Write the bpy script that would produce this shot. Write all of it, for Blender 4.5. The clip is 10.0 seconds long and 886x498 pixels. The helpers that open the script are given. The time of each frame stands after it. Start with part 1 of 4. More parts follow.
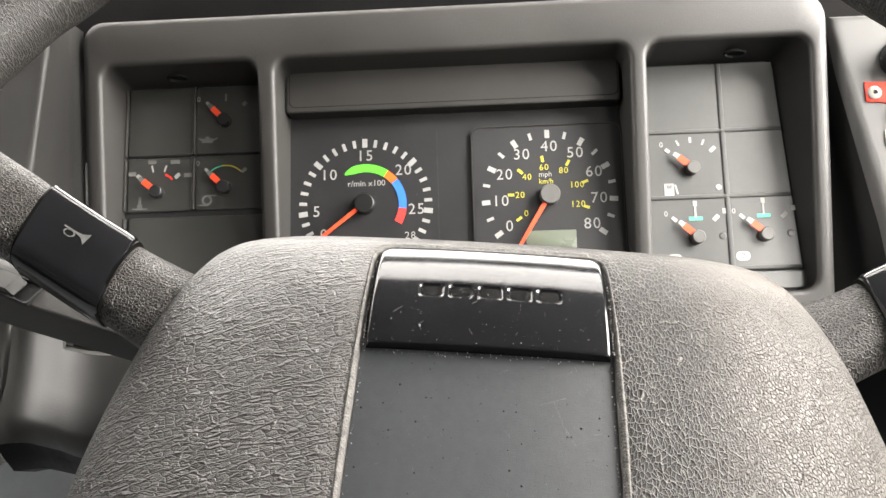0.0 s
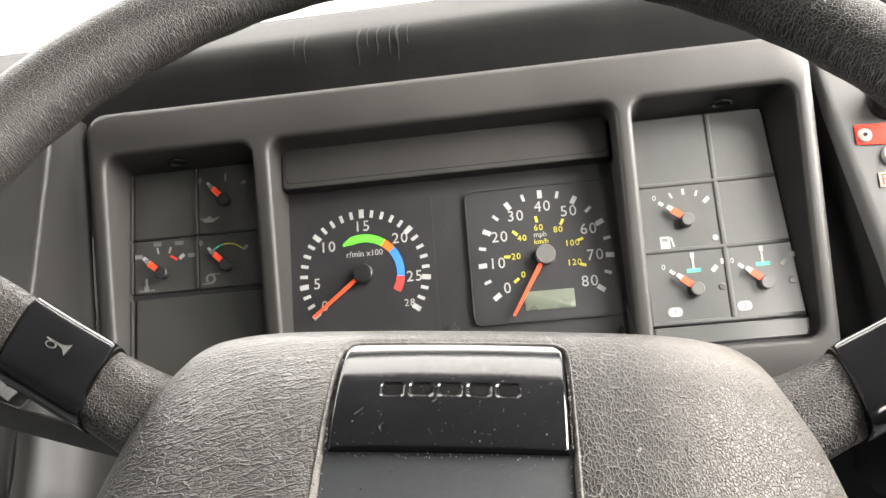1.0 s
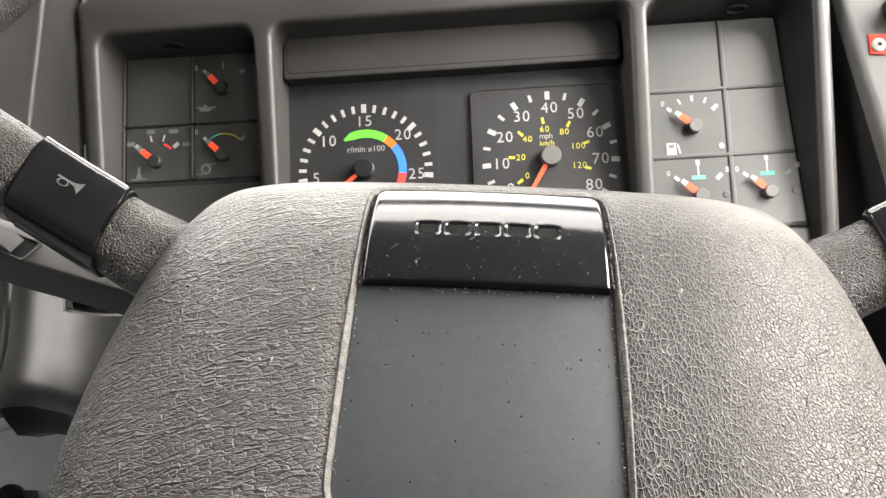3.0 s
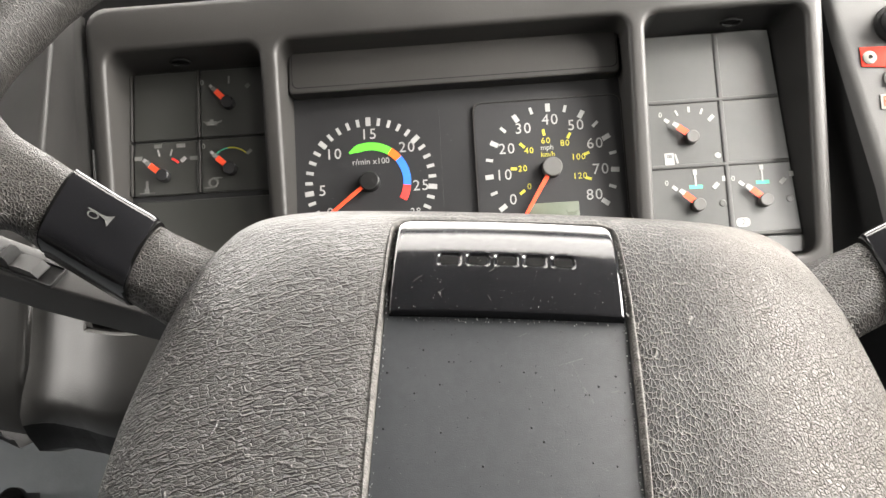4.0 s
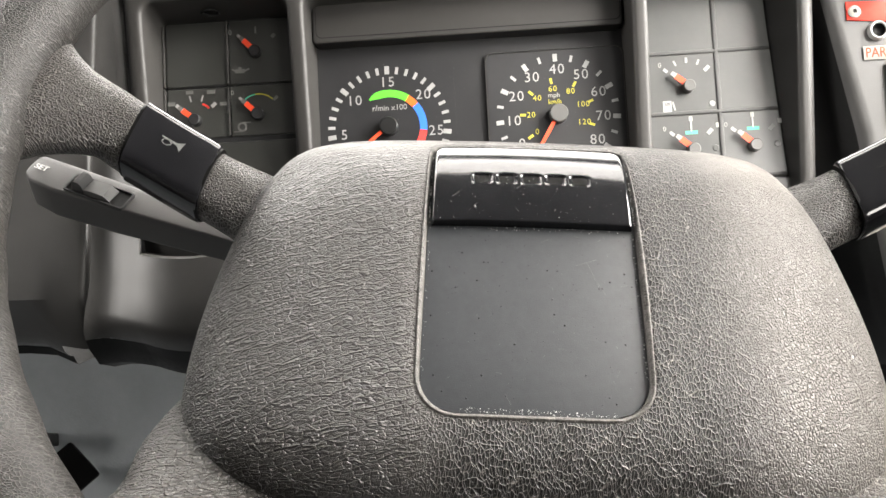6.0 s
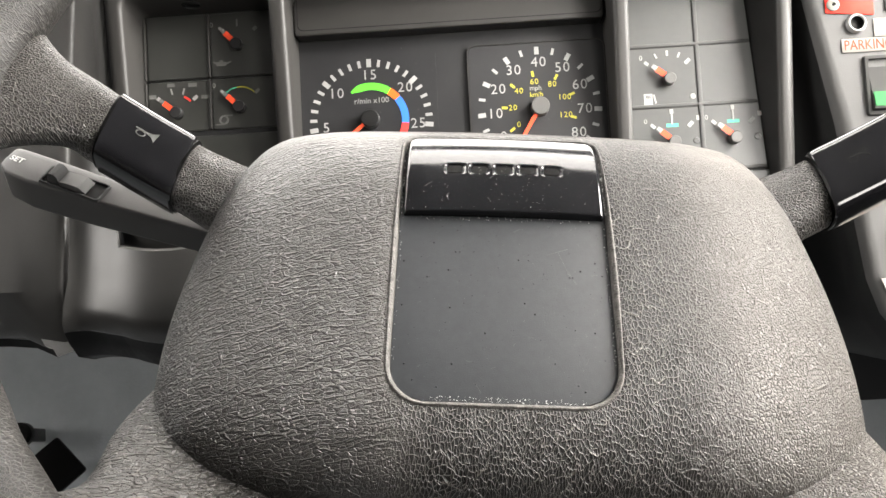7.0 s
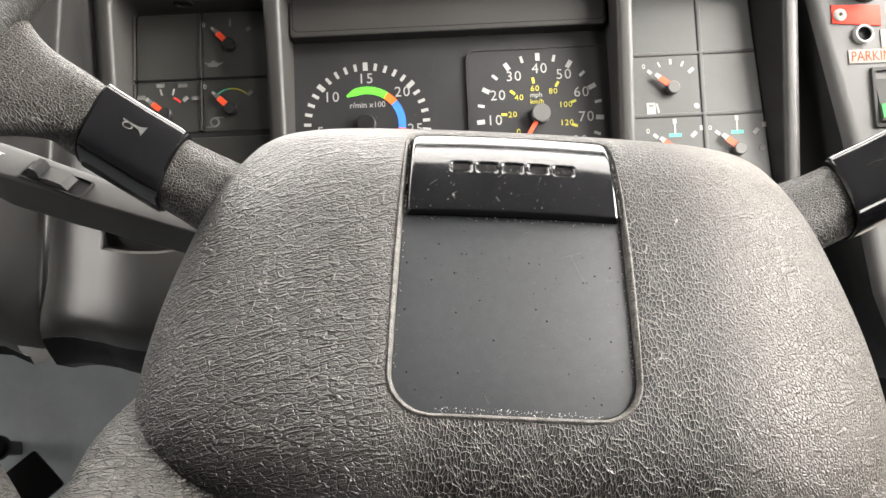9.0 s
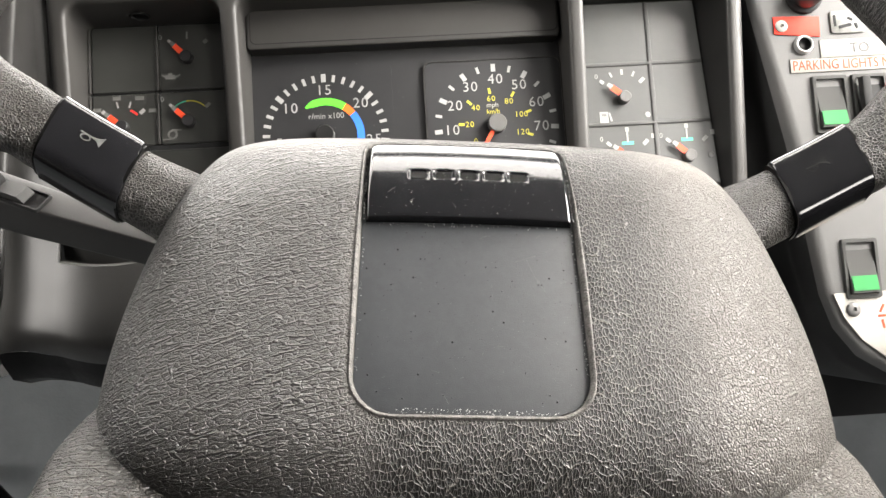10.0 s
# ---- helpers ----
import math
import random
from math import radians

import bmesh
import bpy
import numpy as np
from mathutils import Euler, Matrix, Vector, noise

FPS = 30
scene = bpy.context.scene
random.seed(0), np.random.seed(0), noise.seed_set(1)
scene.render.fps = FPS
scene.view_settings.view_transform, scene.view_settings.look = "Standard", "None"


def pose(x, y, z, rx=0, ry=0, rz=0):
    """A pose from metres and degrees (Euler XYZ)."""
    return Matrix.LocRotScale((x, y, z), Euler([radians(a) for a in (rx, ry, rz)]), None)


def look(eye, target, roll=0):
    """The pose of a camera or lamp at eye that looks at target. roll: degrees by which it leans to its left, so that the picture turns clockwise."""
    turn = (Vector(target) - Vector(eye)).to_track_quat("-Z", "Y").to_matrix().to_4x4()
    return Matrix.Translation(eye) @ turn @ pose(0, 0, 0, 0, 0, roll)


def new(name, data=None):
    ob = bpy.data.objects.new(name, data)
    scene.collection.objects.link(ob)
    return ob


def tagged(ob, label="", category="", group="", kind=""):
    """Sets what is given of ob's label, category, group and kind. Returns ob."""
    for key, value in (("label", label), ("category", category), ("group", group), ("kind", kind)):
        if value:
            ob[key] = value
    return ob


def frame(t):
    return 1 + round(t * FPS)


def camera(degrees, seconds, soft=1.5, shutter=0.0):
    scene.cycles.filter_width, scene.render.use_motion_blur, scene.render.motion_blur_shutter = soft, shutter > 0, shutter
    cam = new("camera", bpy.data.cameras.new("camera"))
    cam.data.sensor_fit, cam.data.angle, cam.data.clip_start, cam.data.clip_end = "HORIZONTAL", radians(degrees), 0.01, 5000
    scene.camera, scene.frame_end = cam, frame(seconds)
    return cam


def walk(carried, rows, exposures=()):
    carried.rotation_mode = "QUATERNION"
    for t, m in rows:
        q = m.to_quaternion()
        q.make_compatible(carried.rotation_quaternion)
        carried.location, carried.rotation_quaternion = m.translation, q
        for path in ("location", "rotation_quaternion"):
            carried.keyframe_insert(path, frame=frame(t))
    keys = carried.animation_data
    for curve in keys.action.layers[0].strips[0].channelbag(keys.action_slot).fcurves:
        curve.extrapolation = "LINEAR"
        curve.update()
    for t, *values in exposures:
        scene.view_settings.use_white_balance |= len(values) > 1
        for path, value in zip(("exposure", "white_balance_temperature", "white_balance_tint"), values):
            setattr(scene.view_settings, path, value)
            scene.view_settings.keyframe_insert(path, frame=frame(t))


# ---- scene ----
cam = camera(59.5, 10.0)
PATH = [
    (0, (0.007, -0.004, 1.02), (-0.099, 1.849, 0.275), -3.1),
    (0.5, (0.026, 0.008, 1.025), (-0.135, 1.878, 0.333), -6.0),
    (1, (0.034, 0.0, 1.038), (-0.159, 1.881, 0.387), -7.3),
    (1.2, (0.034, 0.002, 1.039), (-0.154, 1.880, 0.378), -7.3),
    (1.5, (0.035, -0.001, 1.01), (-0.134, 1.873, 0.33), -6.7),
    (2, (0.041, -0.022, 0.995), (-0.114, 1.837, 0.272), -5.7),
    (2.5, (0.02, -0.014, 1.003), (-0.125, 1.835, 0.253), -4.8),
    (3, (0.009, -0.007, 1.004), (-0.113, 1.834, 0.232), -4.3),
    (3.2, (0.007, -0.014, 1.02), (-0.11, 1.824, 0.241), -4.3),
    (4.3, (-0.009, -0.013, 1.022), (-0.092, 1.812, 0.21), -4.6),
    (4.5, (-0.017, -0.025, 1.024), (-0.092, 1.793, 0.195), -4.5),
    (5, (-0.021, -0.059, 1.034), (-0.103, 1.748, 0.179), -4.5),
    (5.5, (-0.019, -0.059, 1.029), (-0.105, 1.739, 0.156), -4.3),
    (7, (-0.007, -0.061, 1.023), (-0.069, 1.725, 0.127), -4.1),
    (7.5, (-0.01, -0.064, 1.026), (-0.059, 1.722, 0.126), -3.8),
    (8, (-0.009, -0.046, 1.015), (-0.047, 1.742, 0.119), -3.4),
    (8.5, (-0.014, -0.043, 1.007), (-0.052, 1.745, 0.111), -3.1),
    (9, (-0.014, -0.048, 1.011), (-0.041, 1.758, 0.152), -2.8),
    (9.5, (-0.011, -0.056, 1.012), (-0.008, 1.756, 0.166), -2.5),
    (10, (-0.013, -0.055, 1.012), (0.06, 1.76, 0.175), -2.4),
]
walk(cam, [(t, look(eye, target, roll)) for t, eye, target, roll in PATH])

# ---- light ----
world = bpy.data.worlds.new("overcast_sky")
scene.world = world
world.use_nodes = True
wn = world.node_tree
sky = wn.nodes.new("ShaderNodeTexSky")
sky.sky_type, sky.sun_disc, sky.sun_elevation, sky.sun_rotation = "NISHITA", False, radians(42), radians(40)
pale = wn.nodes.new("ShaderNodeHueSaturation")
pale.inputs["Saturation"].default_value = 0.12
wn.links.new(sky.outputs[0], pale.inputs["Color"])
wn.links.new(pale.outputs[0], wn.nodes["Background"].inputs["Color"])
wn.nodes["Background"].inputs["Strength"].default_value = 0.15

sun = new("sun", bpy.data.lights.new("sun", "SUN"))
sun.data.energy, sun.data.angle, sun.data.color = 0.8, radians(12), (1.0, 0.96, 0.9)
sun.matrix_world = look((2.0, 3.0, 4.0), (0, 0, 0.9))


def window_light(name, eye, target, width, height, power, colour=(1.0, 0.955, 0.90)):
    """Daylight that fills a window's opening."""
    lamp = new(name, bpy.data.lights.new(name, "AREA"))
    lamp.data.shape, lamp.data.size, lamp.data.size_y = "RECTANGLE", width, height
    lamp.data.energy, lamp.data.color = power, colour
    lamp.matrix_world = look(eye, target)
    return lamp


window_light("windscreen_light", (-0.45, 0.90, 1.36), (-0.45, 0.0, 1.05), 2.05, 0.92, 82)
window_light("door_light_right", (0.74, 0.25, 1.34), (0.0, 0.20, 1.10), 0.58, 0.72, 84)
window_light("quarter_light", (0.74, -0.74, 1.57), (0.2, 0.44, 0.80), 0.44, 0.30, 11)
window_light("door_light_left", (-1.64, 0.13, 1.36), (0.0, 0.13, 1.20), 0.80, 0.62, 26)


# ---- materials ----
def material(name, colour, rough=0.5, metal=0.0, spec=0.5):
    m = bpy.data.materials.new(name)
    m.use_nodes = True
    b = m.node_tree.nodes["Principled BSDF"]
    b.inputs["Base Color"].default_value = (*colour, 1)
    b.inputs["Roughness"].default_value = rough
    b.inputs["Metallic"].default_value = metal
    b.inputs["Specular IOR Level"].default_value = spec
    return m


def node(m, kind, **values):
    n = m.node_tree.nodes.new(kind)
    for key, value in values.items():
        n.inputs[key.replace("_", " ")].default_value = value
    return n


def join(m, a, b):
    m.node_tree.links.new(a, b)


def grained(name, dark, light, rough=0.5, grain=900.0, bump=0.15, depth=0.0003, wear=14.0, spec=0.5, rough_wave=0.12):
    """Plastic with a fine moulded grain, faint stains and uneven gloss."""
    m = material(name, light, rough, 0.0, spec)
    b = m.node_tree.nodes["Principled BSDF"]
    place = m.node_tree.nodes.new("ShaderNodeTexCoord").outputs["Object"]
    stain = node(m, "ShaderNodeTexNoise", Scale=wear, Detail=5.0, Roughness=0.65)
    fine = node(m, "ShaderNodeTexNoise", Scale=grain, Detail=2.0)
    for n in (stain, fine):
        join(m, place, n.inputs["Vector"])
    ramp = m.node_tree.nodes.new("ShaderNodeValToRGB")
    ramp.color_ramp.elements[0].position, ramp.color_ramp.elements[1].position = 0.3, 0.72
    ramp.color_ramp.elements[0].color, ramp.color_ramp.elements[1].color = (*dark, 1), (*light, 1)
    join(m, stain.outputs["Fac"], ramp.inputs["Fac"])
    join(m, ramp.outputs["Color"], b.inputs["Base Color"])
    gloss = node(m, "ShaderNodeMapRange", To_Min=rough - rough_wave, To_Max=rough + rough_wave)
    join(m, stain.outputs["Fac"], gloss.inputs["Value"])
    join(m, gloss.outputs["Result"], b.inputs["Roughness"])
    relief = node(m, "ShaderNodeBump", Strength=bump, Distance=depth)
    join(m, fine.outputs["Fac"], relief.inputs["Height"])
    join(m, relief.outputs["Normal"], b.inputs["Normal"])
    return m


def leather(name, dark, light, rough=0.42, cell=960.0, depth=0.00085, groove=0.16, edge_pale=0.16, round_plate=False, fade=None):
    """Embossed vinyl skin: small hollows parted by a net of narrow raised wrinkles, longer folds across them, and worn patches.
    round_plate draws the cells out as the skin of the wheel's pad is stretched round its plate."""
    m = material(name, light, rough)
    b = m.node_tree.nodes["Principled BSDF"]
    place = m.node_tree.nodes.new("ShaderNodeTexCoord").outputs["Object"]

    def maths(kind, *values):
        n = m.node_tree.nodes.new("ShaderNodeMath")
        n.operation = kind
        for i, v in enumerate(values):
            if isinstance(v, (int, float)):
                n.inputs[i].default_value = v
            else:
                join(m, v, n.inputs[i])
        return n.outputs[0]

    def blend(f, x, y):
        return maths("MULTIPLY_ADD", f, maths("SUBTRACT", y, x), x)

    def ramped(value, a, c, lo=0.0, hi=1.0):
        n = node(m, "ShaderNodeMapRange", From_Min=a, From_Max=c, To_Min=lo, To_Max=hi)
        n.interpolation_type = "SMOOTHSTEP"
        join(m, value, n.inputs["Value"])
        return n.outputs[0]

    def noise(scale, detail=3.0, rough_=0.55):
        n = node(m, "ShaderNodeTexNoise", Scale=scale, Detail=detail, Roughness=rough_)
        join(m, place, n.inputs["Vector"])
        return n

    def warped(vector, scale, amount):
        """The vector, swayed widely and again finely, so that no groove runs straight."""
        for size, far in ((scale, amount), (420.0, 0.0007)):
            shift = m.node_tree.nodes.new("ShaderNodeVectorMath")
            shift.operation = "MULTIPLY_ADD"
            shift.inputs[1].default_value = (far, far, far)
            join(m, noise(size).outputs["Color"], shift.inputs[0])
            join(m, vector, shift.inputs[2])
            vector = shift.outputs[0]
        return vector

    def turned_to(vector, angle, scales):
        spin = m.node_tree.nodes.new("ShaderNodeMapping")
        spin.inputs["Rotation"].default_value = (0, 0, radians(angle))
        join(m, vector, spin.inputs["Vector"])
        size = m.node_tree.nodes.new("ShaderNodeMapping")
        size.inputs["Scale"].default_value = scales
        join(m, spin.outputs[0], size.inputs["Vector"])
        return size.outputs[0]

    def cells(vector, scale, width, pillow=0.15, random_=0.9):
        """The height of cells over their edges, and a mask that is 0 along the edges."""
        n = node(m, "ShaderNodeTexVoronoi", Scale=scale, Randomness=random_)
        n.feature, n.voronoi_dimensions = "DISTANCE_TO_EDGE", "2D"
        join(m, vector, n.inputs["Vector"])
        far = n.outputs["Distance"]
        return maths("MULTIPLY_ADD", ramped(far, 0.0, 0.46), pillow, maths("MULTIPLY", ramped(far, 0.0, width), 1.0 - pillow)), ramped(far, 0.0, 0.5 * width)

    def threads(vector, scale, width):
        """Long wavering raised lines that begin and end anywhere."""
        n = node(m, "ShaderNodeTexNoise", Scale=scale, Detail=1.0, Roughness=0.4)
        join(m, vector, n.inputs["Vector"])
        return maths("SUBTRACT", 1.0, ramped(maths("ABSOLUTE", maths("SUBTRACT", n.outputs["Fac"], 0.5)), 0.0, width))

    axes = m.node_tree.nodes.new("ShaderNodeSeparateXYZ")
    join(m, place, axes.inputs[0])
    X, Y = axes.outputs["X"], axes.outputs["Y"]
    if round_plate:
        # cells lie across beside the plate, upright below it, and aslant at the side of the door
        across = warped(place, 34.0, 0.009)
        below, side = ramped(X, -0.050, -0.022), maths("MULTIPLY", ramped(X, 0.052, 0.088), ramped(Y, -0.080, -0.056))
        laid = cells(turned_to(across, -9.0, (0.42, 1.0, 1.0)), cell * 0.88, groove)
        upright = cells(turned_to(across, 4.0, (1.0, 0.50, 1.0)), cell * 0.95, groove)
        aslant = cells(turned_to(across, 58.0, (0.74, 1.0, 1.0)), cell * 1.05, groove)
        # plump cells with narrow grooves; below the plate a net of raised edges
        fine = blend(side, blend(below, laid[0], maths("SUBTRACT", 1.0, upright[0])), aslant[0])
        worn = blend(side, blend(below, laid[1], maths("SUBTRACT", 1.0, upright[1])), aslant[1])
        wrinkle_a = cells(turned_to(warped(place, 30.0, 0.012), -17.0, (0.15, 1.0, 1.0)), cell * 0.42, 0.15, 0.1)
        wrinkle_b = cells(turned_to(warped(place, 45.0, 0.016), 64.0, (0.22, 1.0, 1.0)), cell * 0.38, 0.060, 0.1)
        folds = maths("SUBTRACT", 1.0, blend(below, wrinkle_a[0], wrinkle_b[0]))
        ridge = maths("SUBTRACT", 1.0, blend(below, wrinkle_a[1], wrinkle_b[1]))
        worn = maths("MAXIMUM", worn, ridge)
        # beside the plate the cells are faint and long wavering threads run over them
        calm = maths("MULTIPLY", maths("SUBTRACT", 1.0, below), maths("SUBTRACT", 1.0, side))
        fine = maths("MULTIPLY", fine, maths("MULTIPLY_ADD", calm, -0.45, 1.0))
        worn = maths("MAXIMUM", worn, maths("MULTIPLY", calm, 0.38))
        folds = maths("MULTIPLY", folds, maths("MULTIPLY_ADD", calm, -0.6, 1.0))
        upright_thread = threads(turned_to(across, 0.0, (1.0, 0.30, 1.0)), cell * 0.75, 0.055)
        long_thread = threads(turned_to(warped(place, 26.0, 0.010), -17.0, (0.13, 1.0, 1.0)), 360.0, 0.055)
        thread = maths("MAXIMUM", maths("MULTIPLY", maths("MULTIPLY", below, upright_thread), 0.22), maths("MULTIPLY", maths("MULTIPLY", calm, long_thread), 0.85))
        # below the plate the net is paler, which also stands in for glints
        pale = maths("MULTIPLY", worn, maths("MULTIPLY_ADD", maths("MAXIMUM", below, maths("MULTIPLY", ridge, 0.3)), 0.98 * edge_pale, 0.14 * edge_pale))
    else:
        fine, deep = cells(turned_to(warped(place, 40.0, 0.006), 20.0, (0.8, 1.0, 1.0)), cell, groove)
        fine, worn = maths("SUBTRACT", 1.0, fine), maths("SUBTRACT", 1.0, deep)
        thread = threads(turned_to(warped(place, 40.0, 0.006), 30.0, (0.6, 1.0, 1.0)), cell * 0.8, 0.06)
        folds, crease = cells(turned_to(warped(place, 45.0, 0.016), 12.0, (0.3, 1.0, 1.0)), cell * 0.35, 0.06)
        worn = maths("MAXIMUM", maths("MAXIMUM", worn, maths("MULTIPLY", thread, 0.3)), maths("SUBTRACT", 1.0, crease))
        pale = maths("MULTIPLY", worn, edge_pale)
    swell = noise(210.0, 4.0, 0.6).outputs["Fac"]
    uneven = ramped(noise(95.0, 3.0).outputs["Fac"], 0.30, 0.66, 0.78, 1.0)
    tiny = noise(2600.0, 2.0).outputs["Fac"]
    small = cells(warped(place, 60.0, 0.004), 1650.0, 0.2)[0]
    broken = ramped(noise(330.0, 2.0).outputs["Fac"], 0.36, 0.58, 0.7, 1.0)
    height = maths("MULTIPLY", maths("MULTIPLY", fine, uneven), broken)
    height = maths("MULTIPLY_ADD", thread, 1.0 if round_plate else 0.22, height)
    height = maths("MULTIPLY_ADD", folds, 0.65, height)
    height = maths("MULTIPLY_ADD", small, 0.10, height)
    height = maths("MULTIPLY_ADD", swell, 0.14, height)
    height = maths("MULTIPLY_ADD", tiny, 0.05, height)
    relief = node(m, "ShaderNodeBump", Strength=1.0, Distance=depth)
    if fade:
        # the skin is drawn smooth over the upper roll
        join(m, ramped(Y, fade[0], fade[1], 1.0, 0.16), relief.inputs["Strength"])
    join(m, height, relief.inputs["Height"])
    join(m, relief.outputs["Normal"], b.inputs["Normal"])
    stain = noise(24.0, 6.0, 0.62).outputs["Fac"]
    ramp = m.node_tree.nodes.new("ShaderNodeValToRGB")
    ramp.color_ramp.elements[0].position, ramp.color_ramp.elements[1].position = 0.3, 0.7
    ramp.color_ramp.elements[0].color, ramp.color_ramp.elements[1].color = (*dark, 1), (*light, 1)
    join(m, stain, ramp.inputs["Fac"])
    # proud skin is rubbed pale; gloss is cut in grooves to imitate their shade
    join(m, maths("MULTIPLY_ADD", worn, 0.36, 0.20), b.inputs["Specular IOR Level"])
    dust = m.node_tree.nodes.new("ShaderNodeMix")
    dust.data_type = "RGBA"
    dust.inputs[7].default_value = (0.31, 0.275, 0.24, 1)
    join(m, pale, dust.inputs[0])
    join(m, ramp.outputs["Color"], dust.inputs[6])
    join(m, dust.outputs[2], b.inputs["Base Color"])
    gloss = node(m, "ShaderNodeMapRange", To_Min=rough - 0.1, To_Max=rough + 0.1)
    join(m, stain, gloss.inputs["Value"])
    join(m, gloss.outputs[0], b.inputs["Roughness"])
    return m


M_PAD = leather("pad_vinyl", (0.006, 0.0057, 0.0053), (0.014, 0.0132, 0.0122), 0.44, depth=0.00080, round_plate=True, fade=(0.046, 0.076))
M_RIM = leather("rim_vinyl", (0.011, 0.0105, 0.0098), (0.021, 0.020, 0.0187), 0.37, 900.0, 0.0010)
M_RIMWORN = leather("worn_rim_vinyl", (0.006, 0.0058, 0.0054), (0.012, 0.0115, 0.0108), 0.52, 900.0, 0.00022, edge_pale=0.06)
# worn skin, paler also in place of the light the lip catches
M_LIP = grained("worn_lit_lip", (0.022, 0.021, 0.0195), (0.105, 0.100, 0.093), 0.62, 1500.0, 1.0, 0.0005, 420.0, 0.25)
M_PIANO = grained("glossy_black_plastic", (0.003, 0.003, 0.0035), (0.005, 0.005, 0.0058), 0.12, 500.0, 0.006, 0.0001, 60.0, 0.45, 0.03)
M_PLATE = grained("satin_black_plastic", (0.015, 0.0165, 0.0185), (0.021, 0.0228, 0.025), 0.40, 3200.0, 0.30, 0.0002, 300.0, 0.5, 0.04)
M_DASH = grained("dash_plastic", (0.0125, 0.012, 0.0113), (0.021, 0.0202, 0.0191), 0.33, 1300.0, 0.25, 0.0003, 11.0)
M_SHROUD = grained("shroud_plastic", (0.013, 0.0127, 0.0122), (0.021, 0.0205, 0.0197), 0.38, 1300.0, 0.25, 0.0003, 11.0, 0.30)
M_BEZEL = grained("bezel_plastic", (0.025, 0.0238, 0.0225), (0.034, 0.0325, 0.0306), 0.48, 1300.0, 0.25, 0.0003, 11.0, 0.4)
M_HOOD = grained("hood_vinyl", (0.005, 0.005, 0.005), (0.012, 0.0115, 0.011), 0.8, 800.0, 0.3, 0.0004, 8.0, 0.06)
M_FACE = grained("dial_black", (0.012, 0.012, 0.013), (0.018, 0.018, 0.019), 0.5, 1200.0, 0.05, 0.0001, 30.0)
# left cells darker, right cells paler: light from the door side is put in
M_CELL = grained("gauge_shaded_grey", (0.023, 0.0235, 0.021), (0.031, 0.0315, 0.0285), 0.42, 1200.0, 0.08, 0.0001, 30.0)
M_CELL_R = grained("gauge_lit_grey", (0.044, 0.045, 0.044), (0.057, 0.058, 0.056), 0.55, 1200.0, 0.08, 0.0001, 30.0, 0.3)
for lens_over in (M_CELL, M_CELL_R):
    lens_over.node_tree.nodes["Principled BSDF"].inputs["Coat Weight"].default_value = 1.0
    lens_over.node_tree.nodes["Principled BSDF"].inputs["Coat Roughness"].default_value = 0.30
M_PANEL = grained("switch_panel_grey", (0.040, 0.040, 0.039), (0.055, 0.054, 0.052), 0.62, 1300.0, 0.2, 0.0003, 12.0)
M_ROCKER = grained("switch_grey", (0.030, 0.030, 0.029), (0.040, 0.040, 0.038), 0.75, 1300.0, 0.2, 0.0003, 12.0, 0.15)
# for black parts, and for stretches where black stands in for shade
M_SHADOW = grained("rubber_and_shade_black", (0.01, 0.01, 0.01), (0.016, 0.016, 0.016), 0.7, 900.0, 0.2, 0.0003, 20.0, 0.15)
M_STALK = grained("stalk_plastic", (0.010, 0.0097, 0.0094), (0.016, 0.0155, 0.015), 0.62, 1400.0, 0.2, 0.0002, 20.0, 0.3)
M_SLIDER = grained("slider_grey", (0.018, 0.018, 0.0175), (0.026, 0.026, 0.0252), 0.65, 1400.0, 0.1, 0.0002, 30.0, 0.3)
# emblem colour, also laid on edges and recesses in place of their shade
M_EMBLEM = grained("emblem_and_shade_black", (0.002, 0.002, 0.002), (0.003, 0.003, 0.003), 0.42, 2000.0, 0.02, 0.0001, 400.0, 0.05)
M_FAINT = grained("nearly_gone_print", (0.004, 0.004, 0.004), (0.008, 0.008, 0.0078), 0.2, 2000.0, 0.02, 0.0001, 400.0)
M_FADED = grained("faded_print", (0.022, 0.022, 0.022), (0.075, 0.075, 0.072), 0.5, 2000.0, 0.02, 0.0001, 400.0)
M_WHITE = grained("white_print", (0.27, 0.27, 0.262), (0.35, 0.35, 0.34), 0.6, 2000.0, 0.02, 0.0001, 60.0)
M_DIM = grained("dim_print", (0.13, 0.13, 0.125), (0.18, 0.18, 0.172), 0.6, 2000.0, 0.02, 0.0001, 60.0)
M_GREYMARK = grained("grey_print", (0.26, 0.26, 0.252), (0.34, 0.34, 0.33), 0.6, 2000.0, 0.02, 0.0001, 60.0)
M_YELLOW = grained("yellow_print", (0.42, 0.37, 0.03), (0.50, 0.44, 0.045), 0.6, 2000.0, 0.02, 0.0001, 60.0)
M_NEEDLE = grained("needle_orange_red", (0.78, 0.07, 0.025), (0.9, 0.09, 0.03), 0.45, 2000.0, 0.02, 0.0001, 60.0)
M_GREEN = grained("green_print", (0.09, 0.62, 0.03), (0.12, 0.72, 0.04), 0.55, 2000.0, 0.02, 0.0001, 60.0)
M_ORANGE = grained("orange_print", (0.80, 0.13, 0.012), (0.88, 0.16, 0.018), 0.55, 2000.0, 0.02, 0.0001, 60.0)
M_BLUE = grained("blue_print", (0.025, 0.15, 0.66), (0.035, 0.19, 0.74), 0.55, 2000.0, 0.02, 0.0001, 60.0)
M_RED = grained("red_print", (0.72, 0.035, 0.03), (0.82, 0.05, 0.04), 0.55, 2000.0, 0.02, 0.0001, 60.0)
